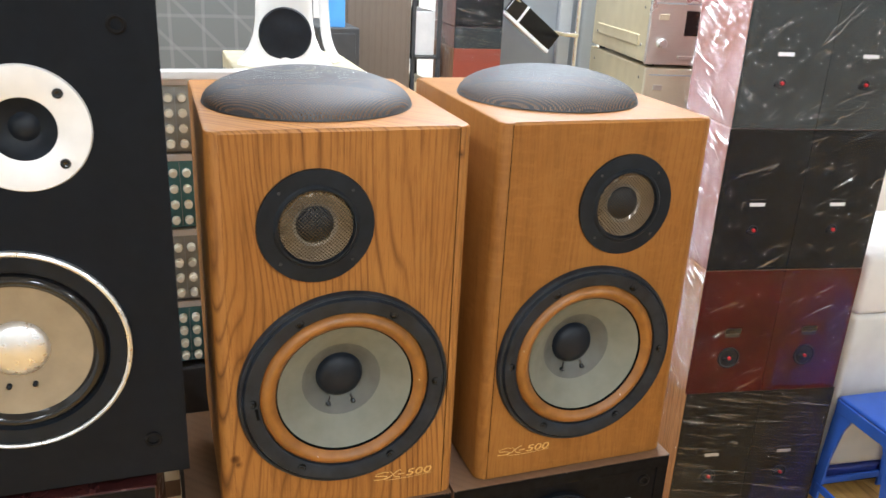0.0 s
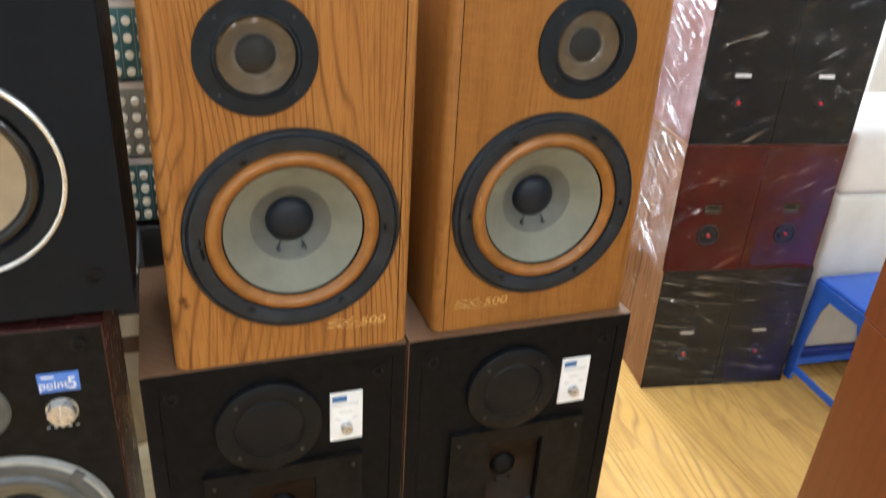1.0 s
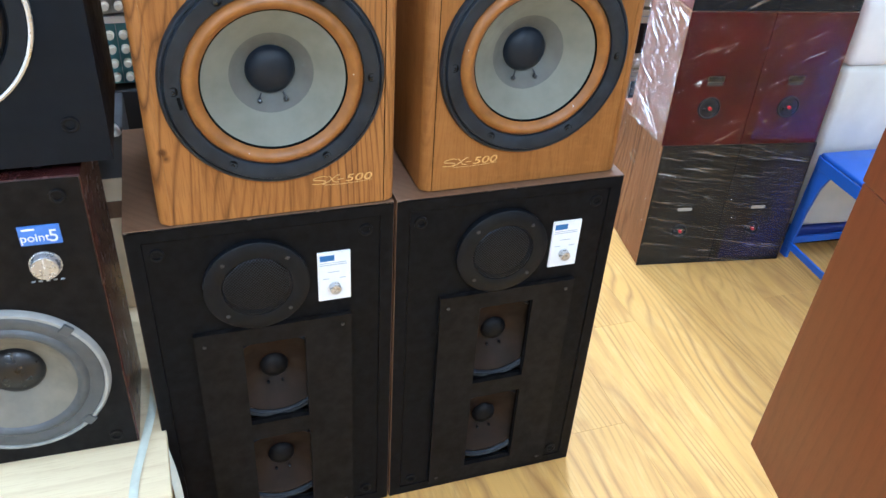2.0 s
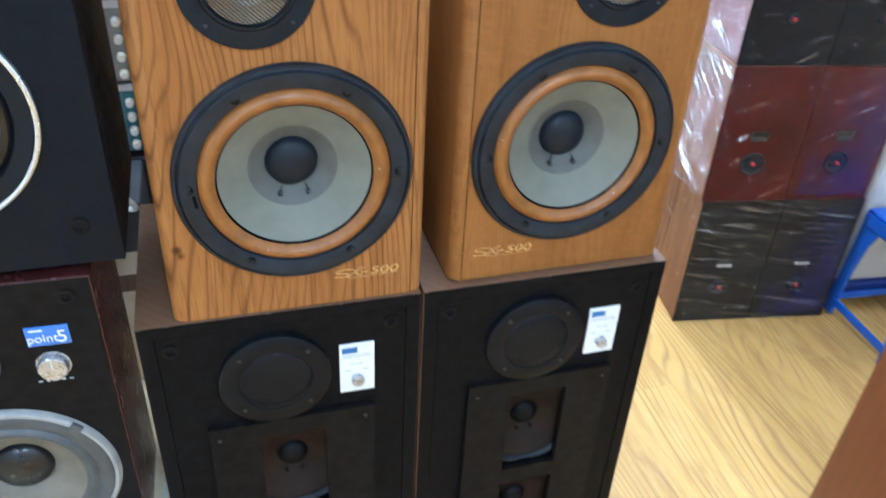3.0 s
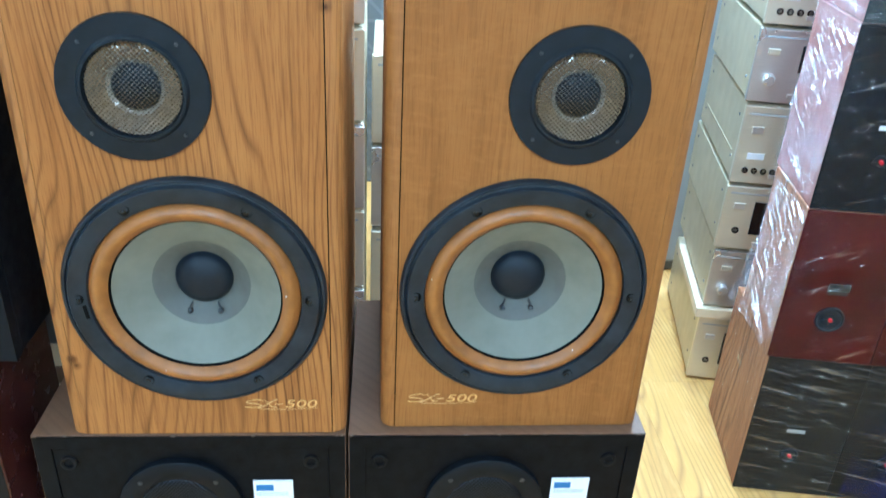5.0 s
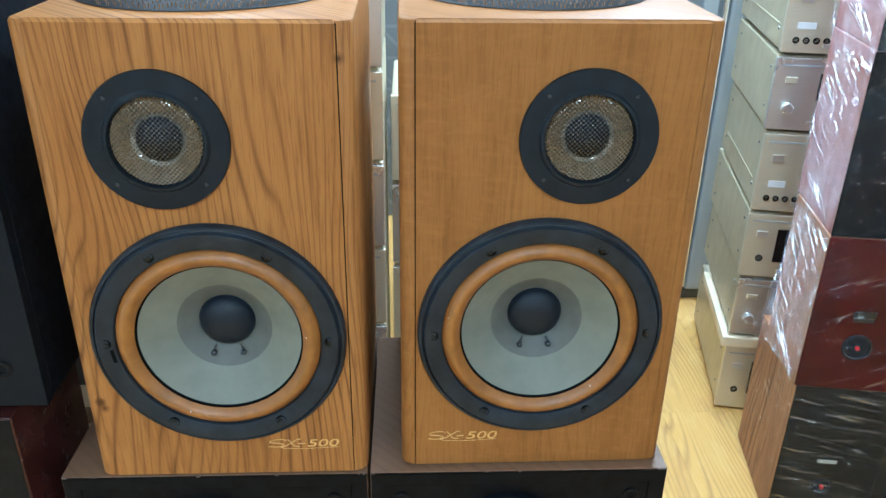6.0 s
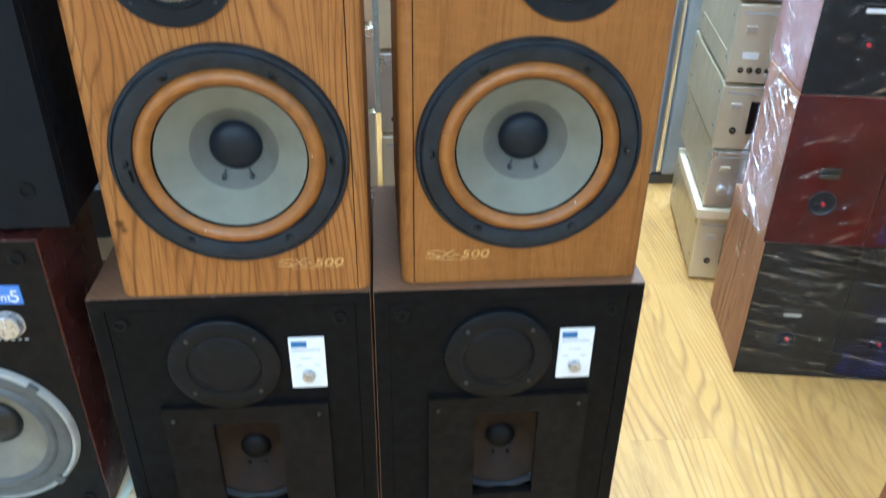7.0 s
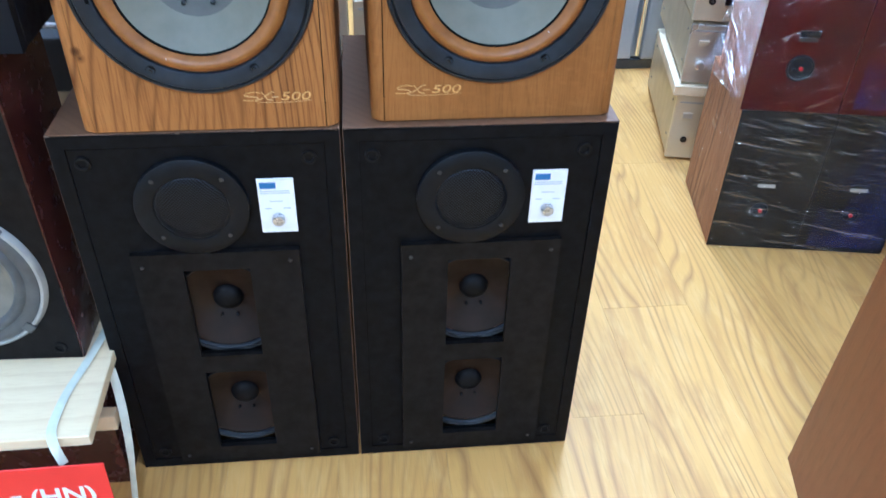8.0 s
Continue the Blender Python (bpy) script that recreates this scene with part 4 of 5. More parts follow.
def charcoal_speaker(m):
    w, d, h = 0.360, 0.25, 0.615
    sp = thing("charcoal_speaker", m, "large charcoal speaker with a silver tweeter plate on another speaker", "loudspeaker")
    part("cabinet", box(-w / 2, w / 2, 0.016, d, 0, h, 0.003), CHARCOAL, sp)
    bm = bmesh.new()
    round_hole(bm, -w / 2, w / 2, 0.0, 0.36, 0.0, 0.192, 0.108, 0.0, 0.016)
    round_hole(bm, -w / 2, w / 2, 0.36, h, 0.038, 0.452, 0.034, 0.0, 0.016)
    for s in (((-w / 2, 0, 0), (-w / 2, 0.016, 0), (-w / 2, 0.016, h), (-w / 2, 0, h)), ((w / 2, 0, 0), (w / 2, 0.016, 0), (w / 2, 0.016, h), (w / 2, 0, h)), ((-w / 2, 0, 0), (w / 2, 0, 0), (w / 2, 0.016, 0), (-w / 2, 0.016, 0)), ((-w / 2, 0, h), (w / 2, 0, h), (w / 2, 0.016, h), (-w / 2, 0.016, h))):
        bm.faces.new([bm.verts.new(p) for p in s])
    part("baffle", bm, CHARCOAL, sp)
    wf = part("woofer", lathe([(0.090, 0.012), (0.098, 0.002), (0.101, -0.004), (0.1185, -0.0052), (0.120, -0.001)], 0, 0.192, 96), FRAME_BLACK, sp, "black woofer in a thin silver ring", True)
    part("silver_ring", lathe([(0.1195, 0.001), (0.1200, -0.0060), (0.1225, -0.0072), (0.1250, -0.0055), (0.1255, 0.001)], 0, 0.192, 96), SILVER, wf, "thin silver ring", True)
    part("surround", lathe([(0.0985 - 0.017 * k / 10, 0.001 - 0.0075 * math.sin(math.pi * k / 10)) for k in range(11)], 0, 0.192, 80), GLOSS_BLACK, wf, "glossy black rolled surround", True)
    part("cone", lathe([(0.0825, 0.001), (0.055, 0.007), (0.028, 0.0125)], 0, 0.192, 80), CONE_TAN, wf, "tan paper cone", True)
    part("dust_cap", lathe([(0.0345 * math.cos(k * math.pi / 16), 0.011 - 0.014 * math.sin(k * math.pi / 16)) for k in range(8)] + [(0, -0.003)], 0, 0.192, 48), SILVER, wf, "silver dust cap", True)
    for sx in (-0.014, 0.014):
        part("lead_bead", lathe([(0, 0.0005), (0.003, 0.003), (0.003, 0.008)], sx, 0.146, 10), FRAME_BLACK, wf)
    tw = part("tweeter", lathe([(0.033, 0.012), (0.034, -0.003), (0.036, -0.0042), (0.0670, -0.0042), (0.0685, -0.002), (0.0685, 0.001)], 0.038, 0.452, 80), WHITE_METAL, sp, "bright silver round tweeter plate", True)
    part("throat", lathe([(0.0345, -0.0030), (0.028, 0.006), (0.016, 0.012), (0.013, 0.010), (0.009, 0.006), (0, 0.004)], 0.038, 0.452, 48), RUBBER, tw, "", True)
    for k in range(4):
        a = radians(45 + 90 * k)
        part("screw", lathe([(0.0058, -0.0040), (0.0054, -0.0062), (0.003, -0.0062), (0, -0.005)], 0.038 + 0.0535 * math.cos(a), 0.452 + 0.0535 * math.sin(a), 12), GLOSS_BLACK, tw)
    for x, z in ((w / 2 - 0.041, 0.052), (w / 2 - 0.041, h - 0.054), (-w / 2 + 0.041, 0.052), (-w / 2 + 0.041, h - 0.054)):
        peg_socket(sp, x, z, 0.0)
    return sp


def mahogany_speaker(m):
    w, d, h = 0.310, 0.175, 0.4825
    sp = thing("mahogany_speaker", m, "dark mahogany speaker with a blue badge on a pale bench", "loudspeaker")
    shell = box(-w / 2, w / 2, 0.0005, d, 0, h, 0.002)
    bmesh.ops.delete(shell, geom=[f for f in shell.faces if f.normal.y < -0.99 and f.calc_area() > 0.1], context="FACES_ONLY")
    part("cabinet", shell, MAHOGANY, sp, "dark mahogany lacquered wrap")
    cx, cz = 0.008, 0.1605
    face = plate((-w / 2 + 0.0025, w / 2 - 0.0025), (0.310, h - 0.0025), [], 0.0, 0.006)
    round_hole(face, -w / 2 + 0.0025, w / 2 - 0.0025, 0.0025, 0.310, cx, cz, 0.112, 0.0, 0.03)
    part("baffle", face, BLACK_PANEL, sp)
    wf = part("woofer", lathe([(0.095, 0.003), (0.101, -0.007), (0.109, -0.0095), (0.118, -0.0090), (0.1205, -0.0070)], cx, cz, 96), SURROUND_GREY, sp, "grey-rimmed woofer with a black centre", True)
    part("pale_rim", lathe([(0.1200, -0.0060), (0.1215, -0.0092), (0.1255, -0.0090), (0.1290, -0.0045), (0.1300, 0.0015)], cx, cz, 96), PALE_RIM, wf, "pale metal outer rim", True)
    part("surround", lathe([(0.1015 - 0.017 * k / 10, -0.0065 - 0.0055 * math.sin(math.pi * k / 10)) for k in range(11)], cx, cz, 80), SURROUND_GREY, wf, "", True)
    part("cone", lathe([(0.0865, -0.0060), (0.064, 0.0100), (0.036, 0.0290)], cx, cz, 80), CONE_PALE, wf, "pale paper cone", True)
    part("dust_cap", lathe([(0.0400 * math.cos(k * math.pi / 16), 0.0270 - 0.020 * math.sin(k * math.pi / 16)) for k in range(8)] + [(0, 0.007)], cx, cz, 48), SATIN_BLACK, wf, "glossy black dust cap", True)
    for k in range(4):
        a = radians(45 + 90 * k)
        part("clamp", box(-0.008, 0.008, -0.006, 0, -0.008, 0.008, 0.0015), SURROUND_GREY, wf).matrix_basis = pose(cx + 0.122 * math.cos(a), -0.0052, cz + 0.122 * math.sin(a), 0, -45 - 90 * k, 0)
    tw = part("tweeter", lathe([(0.024, 0.001), (0.028, -0.003), (0.046, -0.0042), (0.049, -0.002), (0.049, 0.0015)], -0.018, 0.3685, 64), SURROUND_GREY, sp, "grey round tweeter plate", True)
    part("tweeter_dome", lathe([(0.0265 * math.cos(k * math.pi / 16), 0.0 - 0.010 * math.sin(k * math.pi / 16)) for k in range(8)] + [(0, -0.010)], -0.018, 0.3685, 32), RUBBER, tw, "", True)
    badge = part("badge", box(0.0675, 0.1175, -0.0022, 0.001, 0.387, 0.4155, 0.0004), LABEL_CYAN, sp, "small blue badge with white print")
    lettering("badge_print", "point", 0.0170, PRINT_WHITE, badge, pose(0.0860, -0.0027, 0.3930) @ FRONT_FACING, "white badge lettering", 0.0)
    lettering("badge_figure", "5", 0.0260, PRINT_WHITE, badge, pose(0.1085, -0.0027, 0.3910) @ FRONT_FACING, "large white figure 5", 0.0)
    part("badge_line", box(0.0725, 0.0880, -0.0027, -0.0018, 0.4095, 0.4120, 0), PRINT_WHITE, badge)
    kb = part("level_dial", lathe([(0.0205, 0.001), (0.0205, -0.0015), (0.0190, -0.0020), (0.0180, -0.0105), (0.0165, -0.0125), (0, -0.0125)], 0.090, 0.3545, 40), KNOB_SILVER, sp, "silver level control dial", True)
    part("pointer", box(0.0895, 0.0905, -0.0132, -0.012, 0.356, 0.371, 0), PRINT_WHITE, kb)
    for k in range(5):
        part("scale_mark", box(0.0675 + 0.009 * k, 0.0720 + 0.009 * k, -0.0012, 0.0005, 0.3280, 0.3298, 0), PRINT_GREY, kb)
    for x in (-w / 2 + 0.031, w / 2 - 0.031):
        peg_socket(sp, x, h - 0.027, 0.0)
        peg_socket(sp, x, 0.024, 0.0)
    return sp


BENCH_Z = 0.2885
mahogany_speaker(pose(-0.182, 0.945, BENCH_Z, 0, 0, -1.5))
charcoal_speaker(pose(-0.165, 0.9495, BENCH_Z + 0.4825 + 0.0126, 0, 0, 0))


def rubber_pad(x, y):
    b = turn_up(lathe([(0.0, 0.0), (0.011, 0.0), (0.012, -0.002), (0.012, -0.0105), (0.011, -0.0125), (0, -0.0125)], 0, 0, 20))
    ob = link("rubber_pad", b, RUBBER, True)
    ob.matrix_world = pose(x, y, BENCH_Z + 0.4825)
    return tagged(ob, "small black rubber pad between two speakers", "rubber pad", "rubber pads")


for px in (-0.29, -0.075):
    for py in (0.99, 1.095):
        rubber_pad(px, py)


# ---- the bench, its sign and straps ----
def bench():
    ob = thing("low_bench", pose(0, 0, 0, 0, 0, 0), "low display bench with a pale board top over dark red wood", "bench")
    top = bmesh.new()
    pts = [(-1.1, 0.764), (0.017, 0.782), (-0.002, 1.60), (-1.1, 1.60)]
    lo = [top.verts.new((x, y, BENCH_Z - 0.019)) for x, y in pts]
    hi = [top.verts.new((x, y, BENCH_Z)) for x, y in pts]
    top.faces.new(lo), top.faces.new(hi)
    for i in range(4):
        j = (i + 1) % 4
        top.faces.new((lo[i], lo[j], hi[j], hi[i]))
    bmesh.ops.bevel(top, geom=top.edges[:], offset=0.0012, segments=1, affect="EDGES")
    part("board", top, PALE_BOARD, ob, "pale wood-pattern board")
    part("body", box(-1.08, -0.012, 0.926, 1.55, 0, BENCH_Z - 0.019, 0.002), MAHOGANY, ob, "dark red wooden carcass")
    part("ledger", box(-1.06, 0.004, 0.902, 0.925, 0.162, 0.194, 0.002), CARDBOARD, ob, "bare wooden ledger strip")
    return ob


bench()


def red_sign():
    ob = thing("red_sign", pose(-0.146, 0.7385, 0.115, -4, 0, 1.0), "red sign with bold white letters hung on the bench edge", "sign")
    part("board", box(-0.185, 0.185, -0.003, 0.0, 0.0, 0.152, 0.0008), SIGN_RED, ob)
    lettering("sign_lettering", "g (HN)", 0.042, PRINT_WHITE, ob, pose(0.105, -0.0036, 0.082) @ FRONT_FACING, "bold white letters", 0.0008)
    return ob


red_sign()


def strap(points, label):
    bm = sweep(smooth_line(points, 6), 0.0066, 8, None, 0.14)
    return tagged(link("packing_strap", bm, STRAP, True), label, "strap", "packing straps")


strap([(0.004, 1.10, 0.40), (0.002, 1.06, 0.33), (-0.004, 1.01, 0.300), (-0.020, 0.935, 0.2912), (-0.034, 0.868, 0.2908), (-0.038, 0.812, 0.2908), (-0.034, 0.785, 0.2908), (-0.026, 0.7675, 0.284), (-0.018, 0.7600, 0.258)], "pale woven strap trailing over the bench edge")
strap([(0.006, 0.940, 0.262), (0.013, 0.924, 0.228), (0.018, 0.905, 0.185), (0.017, 0.890, 0.12), (0.012, 0.880, 0.06), (0.007, 0.870, 0.004)], "pale woven strap hanging down to the floor")


# ---- film-wrapped stack ----
def wrapped_unit(m, w, d, h, side, back, label, group, fittings=True):
    sp = thing("wrapped_speaker", m, label, "loudspeaker", group)
    part("cabinet", box(0.001, w - 0.001, 0.0035, d, 0.0005, h - 0.0005, 0.0025), side, sp)
    part("back_panel", box(0.0002, w - 0.0002, 0.0, 0.0035, 0.0006, h - 0.0002, 0.0006), back, sp)
    if not fittings:
        return sp
    cx, tz = w * 0.48, h * 0.30
    cup_r, plate_mat = {RED_LACQUER: (0.030, DARK_STEEL), BROWN_BACK: (0.021, FOIL)}.get(back, (0.013, CARD))
    cup = part("terminal_cup", lathe([(cup_r, 0.0), (cup_r, -0.0025), (cup_r - 0.003, -0.0035), (cup_r - 0.006, -0.001), (0, -0.001)], cx, tz, 28), RUBBER, sp, "round black terminal cup", True)
    part("red_post", lathe([(0.0042, -0.001), (0.0042, -0.006), (0.0036, -0.0070), (0, -0.0070)], cx + 0.001, tz, 12), RED_POST, cup, "red binding post", True)
    part("black_post", lathe([(0.0050, -0.001), (0.0050, -0.006), (0, -0.007)], cx - 0.0125, tz - 0.004, 12), FRAME_BLACK, cup, "", True)
    part("label_plate", box(cx - 0.020, cx + 0.020, -0.0012, 0.001, h * 0.470, h * 0.494, 0.0004), plate_mat, sp, "small label plate")
    if back == RED_LACQUER:
        part("upper_plate", box(cx - 0.022, cx + 0.022, -0.0016, 0.001, h * 0.496, h * 0.545, 0.0004), GLOSS_BLACK, sp, "dark terminal plate")
    part("label_line", box(cx - 0.024, cx + 0.022, -0.0010, 0.001, h * 0.515, h * 0.521, 0), DARK_STEEL, sp)
    return sp


def film_sleeve(m, w, d, h, seed, loose, label, blue=False, front=None, side=None):
    """Stretch film round a pair of units: a creased tube with a loose, puckered back corner."""
    ob = thing("film_wrap", m, label, "plastic film", "film wraps")
    rnd = random.Random(seed)

    def sheet(p0, p1, normal, nx, nz, amp, flare):
        bm = bmesh.new()
        grid = []
        for j in range(nz + 1):
            row = []
            for i in range(nx + 1):
                u, v = i / nx, j / nz
                p = p0.lerp(p1, u) + Vector((0, 0, v * h))
                n1 = noise.noise(Vector((u * 3.1 + seed, v * 9.0, seed * 1.7)))
                n2 = noise.noise(Vector((u * 14 + v * 9 + seed, v * 26 - u * 8, seed)))
                edge = min(1, 6 * min(u, 1 - u) + 0.25)
                out = 0.0022 + amp * edge * (0.5 + 0.5 * n1) + 0.35 * amp * n2 + flare * (u ** 3) * max(0.0, 1 - 2.0 * v) * (0.75 + 0.55 * noise.noise(Vector((v * 4 + seed, 3.3, seed))))
                row.append(bm.verts.new(p + normal * max(0.0015, out)))
            grid.append(row)
        for a, b in zip(grid, grid[1:]):
            for i in range(nx):
                bm.faces.new((a[i], a[i + 1], b[i + 1], b[i]))
        return bm

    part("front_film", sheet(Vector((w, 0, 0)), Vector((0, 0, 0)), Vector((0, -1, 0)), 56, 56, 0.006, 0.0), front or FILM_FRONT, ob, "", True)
    if blue:
        bm = bmesh.new()
        cells = [[bm.verts.new((w * (0.56 + 0.42 * i / 14), -0.0016 - 0.0012 * abs(noise.noise(Vector((i * 0.5, j * 0.4, seed)))), h * (0.04 + 0.9 * j / 14))) for i in range(15)] for j in range(15)]
        for a, b in zip(cells, cells[1:]):
            for i in range(14):
                bm.faces.new((a[i], a[i + 1], b[i + 1], b[i]))
        part("blue_liner", bm, BLUE_LINER, ob, "crumpled blue plastic under the film", True)
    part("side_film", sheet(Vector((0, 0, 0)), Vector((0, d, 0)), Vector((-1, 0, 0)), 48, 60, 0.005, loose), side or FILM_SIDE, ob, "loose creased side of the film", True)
    return ob


STACK = pose(1.2565, 1.5390, 0, 0, 0, -9.0)
UNIT_W = 0.2135
# The top row's charcoal tone includes the haze of its film.
ROWS = [(0.000, 0.374, 0.000, 0.000, SIDE_WOOD, BROWN_BACK, "brown-black", 0.006, 0.300), (0.374, 0.345, -0.006, 0.000, SIDE_WOOD, RED_LACQUER, "deep red", 0.046, 0.232),
        (0.719, 0.355, -0.004, 0.004, SIDE_PINK, BLACK_BACK, "black", 0.004, 0.240), (1.074, 0.356, -0.002, 0.006, SIDE_PINK, HAZE_GREY, "charcoal", 0.006, 0.240)]
for k, (z, h, dx, dy, side, back, tone, loose, deep) in enumerate(ROWS):
    for c in range(2):
        wrapped_unit(STACK @ pose(dx + c * (UNIT_W + 0.001), dy, z), UNIT_W, deep, h, side, back, "film-wrapped speaker with a %s back, in a tall stack" % tone, "film-wrapped stack")
    film_sleeve(STACK @ pose(dx, dy, z), 2 * UNIT_W + 0.001, deep, h, 3.7 + 2.3 * k, loose, "clear stretch film round two %s speakers" % tone, k < 2, (None, FILM_SLANT, FILM_SLANT, FILM_HAZY)[k], None if k else FILM_CLEAR)

FAR = pose(0.888, 2.45, 0, 0, 0, -4)
# The 6.5 cm grey unit is added to stand for a band of film.
for k, (z, h, side, back, tone) in enumerate(((0.0, 0.40, SIDE_WOOD, BROWN_BACK, "brown"), (0.40, 0.38, SIDE_PINK, BLACK_BACK, "black"), (0.78, 0.36, SIDE_WOOD, RUST, "rust-red"), (1.14, 0.065, SIDE_PINK, HAZE_GREY, "grey"), (1.206, 0.36, SIDE_PINK, BLACK_BACK, "black"))):
    wrapped_unit(FAR @ pose(0, 0, z), 0.155, 0.26, h, side, back, "slim film-wrapped speaker with a %s back, far behind" % tone, "rear wrapped stack", False)
film_sleeve(FAR @ pose(0, 0, 1.10), 0.155, 0.26, 0.40, 21.5, 0.03, "clear stretch film round the rear stack")


# ---- amplifiers ----
def amplifier(m, w, d, h, style, label, group):
    am = thing("amplifier", m, label, "amplifier", group)
    foot = 0.010
    part("case", box(0.002, w - 0.002, 0.012, d, foot, h, 0.004), CHAMPAGNE_SIDE, am, "champagne painted steel cover")
    fp = part("front_panel", box(0, w, 0.0, 0.0135, foot * 0.7, h - 0.002, 0.0025), SILVER_FRONT if style % 2 else CHAMPAGNE, am, "brushed metal front panel")
    for x in (0.03, w - 0.03):
        for y in (0.04, d - 0.04):
            part("foot", turn_up(lathe([(0, 0), (0.013, 0), (0.014, -0.006), (0.012, -0.0108), (0, -0.0108)], 0, 0, 14)), RUBBER, am).matrix_basis = pose(x, y, 0)
    if style % 3 == 2:
        part("crease", box(0.0005, 0.003, 0.055, d - 0.055, h * 0.345, h * 0.360, 0.0006), CHAMPAGNE_SIDE, am)
    elif h > 0.185 and style == 1:
        part("pressed_rib", box(-0.0010, 0.003, 0.07, d - 0.06, h * 0.26, h * 0.42, 0.0014), CHAMPAGNE_SIDE, am)
    for y, z in ((0.05, 0.25), (d - 0.05, 0.25), (0.05, 0.8), (d - 0.05, 0.8)):
        s = lathe([(0.004, 0), (0.0035, -0.0018), (0, -0.002)], 0, 0, 8)
        part("case_screw", s, STEEL, am).matrix_basis = pose(0.002, y, foot + (h - foot) * z, 0, 0, -90)
    part("power_button", box(0.026, 0.052, -0.004, 0.001, h * 0.66, h * 0.74, 0.0008), CHAMPAGNE if style % 2 else SILVER_FRONT, fp, "square power button")
    part("groove", box(0.012, w - 0.012, -0.0006, 0.001, h * 0.88, h * 0.90, 0), PRINT_GREY, fp)
    if style % 3 == 0:
        part("display", box(0.075, w - 0.12, -0.0012, 0.001, h * 0.28, h * 0.78, 0.0008), GLOSS_BLACK, fp, "dark display window")
        part("phone_jack", lathe([(0.009, 0.0), (0.009, -0.002), (0.006, -0.0025), (0.0055, 0.0), (0, 0.0)], 0.042, h * 0.33, 20), GLOSS_BLACK, fp, "", True)
    elif style % 3 == 1:
        part("volume_knob", lathe([(0.013, 0), (0.013, -0.012), (0.011, -0.014), (0, -0.014)], 0.040, h * 0.34, 28), SILVER, fp, "small round knob", True)
        part("display", box(0.10, w - 0.06, -0.0012, 0.001, h * 0.45, h * 0.80, 0.0008), GLOSS_BLACK, fp, "dark display window")
    else:
        for k in range(5):
            part("jack", lathe([(0.0075, 0.0), (0.0075, -0.002), (0.0045, -0.0025), (0.004, 0.0), (0, 0.0)], 0.030 + 0.022 * k, h * 0.20, 16), GLOSS_BLACK, fp, "", True)
        part("label_plate", box(0.028, 0.068, -0.0012, 0.001, h * 0.34, h * 0.42, 0.0004), CARD, fp)
    part("button_row", box(0.09, w - 0.05, -0.003, 0.001, h * 0.12, h * 0.17, 0.0008), SILVER_FRONT, fp)
    return am


AMP_STACK = pose(1.284, 1.960, 0, 0, 0, -11)
LEVELS = [(0.0, 0.205, 0), (0.236, 0.172, 1), (0.409, 0.180, 0), (0.590, 0.205, 2), (0.796, 0.178, 1), (0.975, 0.178, 2), (1.154, 0.190, 1), (1.345, 0.16, 0)]
for k, (z, h, style) in enumerate(LEVELS):
    amplifier(AMP_STACK @ pose(-0.0025 * k + (0.003 if k % 2 else 0), 0, z), 0.36, 0.485 + 0.010 * (k % 3), h, style, "champagne metal amplifier in a tall stack of hi-fi units", "amplifier stack")
spacer = link("packing_board", box(-0.014, 0.34, -0.010, 0.37, 0.2055, 0.2355, 0.003), CARDBOARD)
spacer.matrix_world = AMP_STACK
tagged(spacer, "thick cream packing board between two amplifiers", "packing board")

for k in range(7):
    amplifier(pose(0.142, 1.56 + 0.004 * (k % 2), 0.172 * k), 0.252, 0.30, 0.172, k + 1, "champagne metal amplifier stacked behind the oak speakers", "rear amplifier stack")
for k in range(5):
    amplifier(pose(0.404, 1.72 + 0.005 * (k % 2), 0.19 * k), 0.40, 0.30, 0.188, k + 2, "silver amplifier stacked behind the oak speakers", "rear silver stack")


# ---- mixers, white horn unit and the things behind ----
def mixer(m, w, h, teal):
    mx = thing("mixer_unit", m, "weathered grey mixer with rows of cream knobs", "audio mixer", "mixer rack")
    part("case", box(0, w, 0.012, 0.10, 0, h, 0.003), MIXER_GREY, mx)
    part("face", box(0.002, w - 0.002, 0.0, 0.013, 0.004, h - 0.012, 0.001), TEAL if teal else MIXER_GREY, mx, "panel with knob rows")
    part("trim_strip", box(0, w, -0.004, 0.013, h - 0.012, h, 0.001), WHITE_METAL, mx, "bright top strip")
    x = w - 0.012
    while x > 0.015:
        for j in range(4):
            b = lathe([(0.0076, 0.0), (0.0072, -0.009), (0.0060, -0.0150), (0, -0.0155)], x, 0.018 + j * (h - 0.04) / 3.4, 12)
            part("knob", b, CREAM, mx, "", True)
        part("divider", box(x - 0.0118, x - 0.0108, -0.0008, 0.001, 0.006, h - 0.014, 0), PRINT_GREY, mx)
        x -= 0.0225
    return mx


for k, (z, h) in enumerate(((0.672, 0.126), (0.799, 0.138), (0.938, 0.137), (1.076, 0.130))):
    mixer(pose(-0.175, 1.452 + 0.004 * k, z, -3), 0.255, h, k % 2 == 0)
rack_base = tagged(link("black_rack", box(-0.20, 0.09, 1.44, 1.555, 0.2885, 0.667, 0.003), DARK_GREY), "black equipment rack under the mixers", "equipment rack")
white_shelf = tagged(link("white_shelf", box(-0.30, 0.185, 1.440, 1.468, 1.2075, 1.222, 0.002), WHITE_PLASTIC), "white shelf board above the mixers", "shelf")


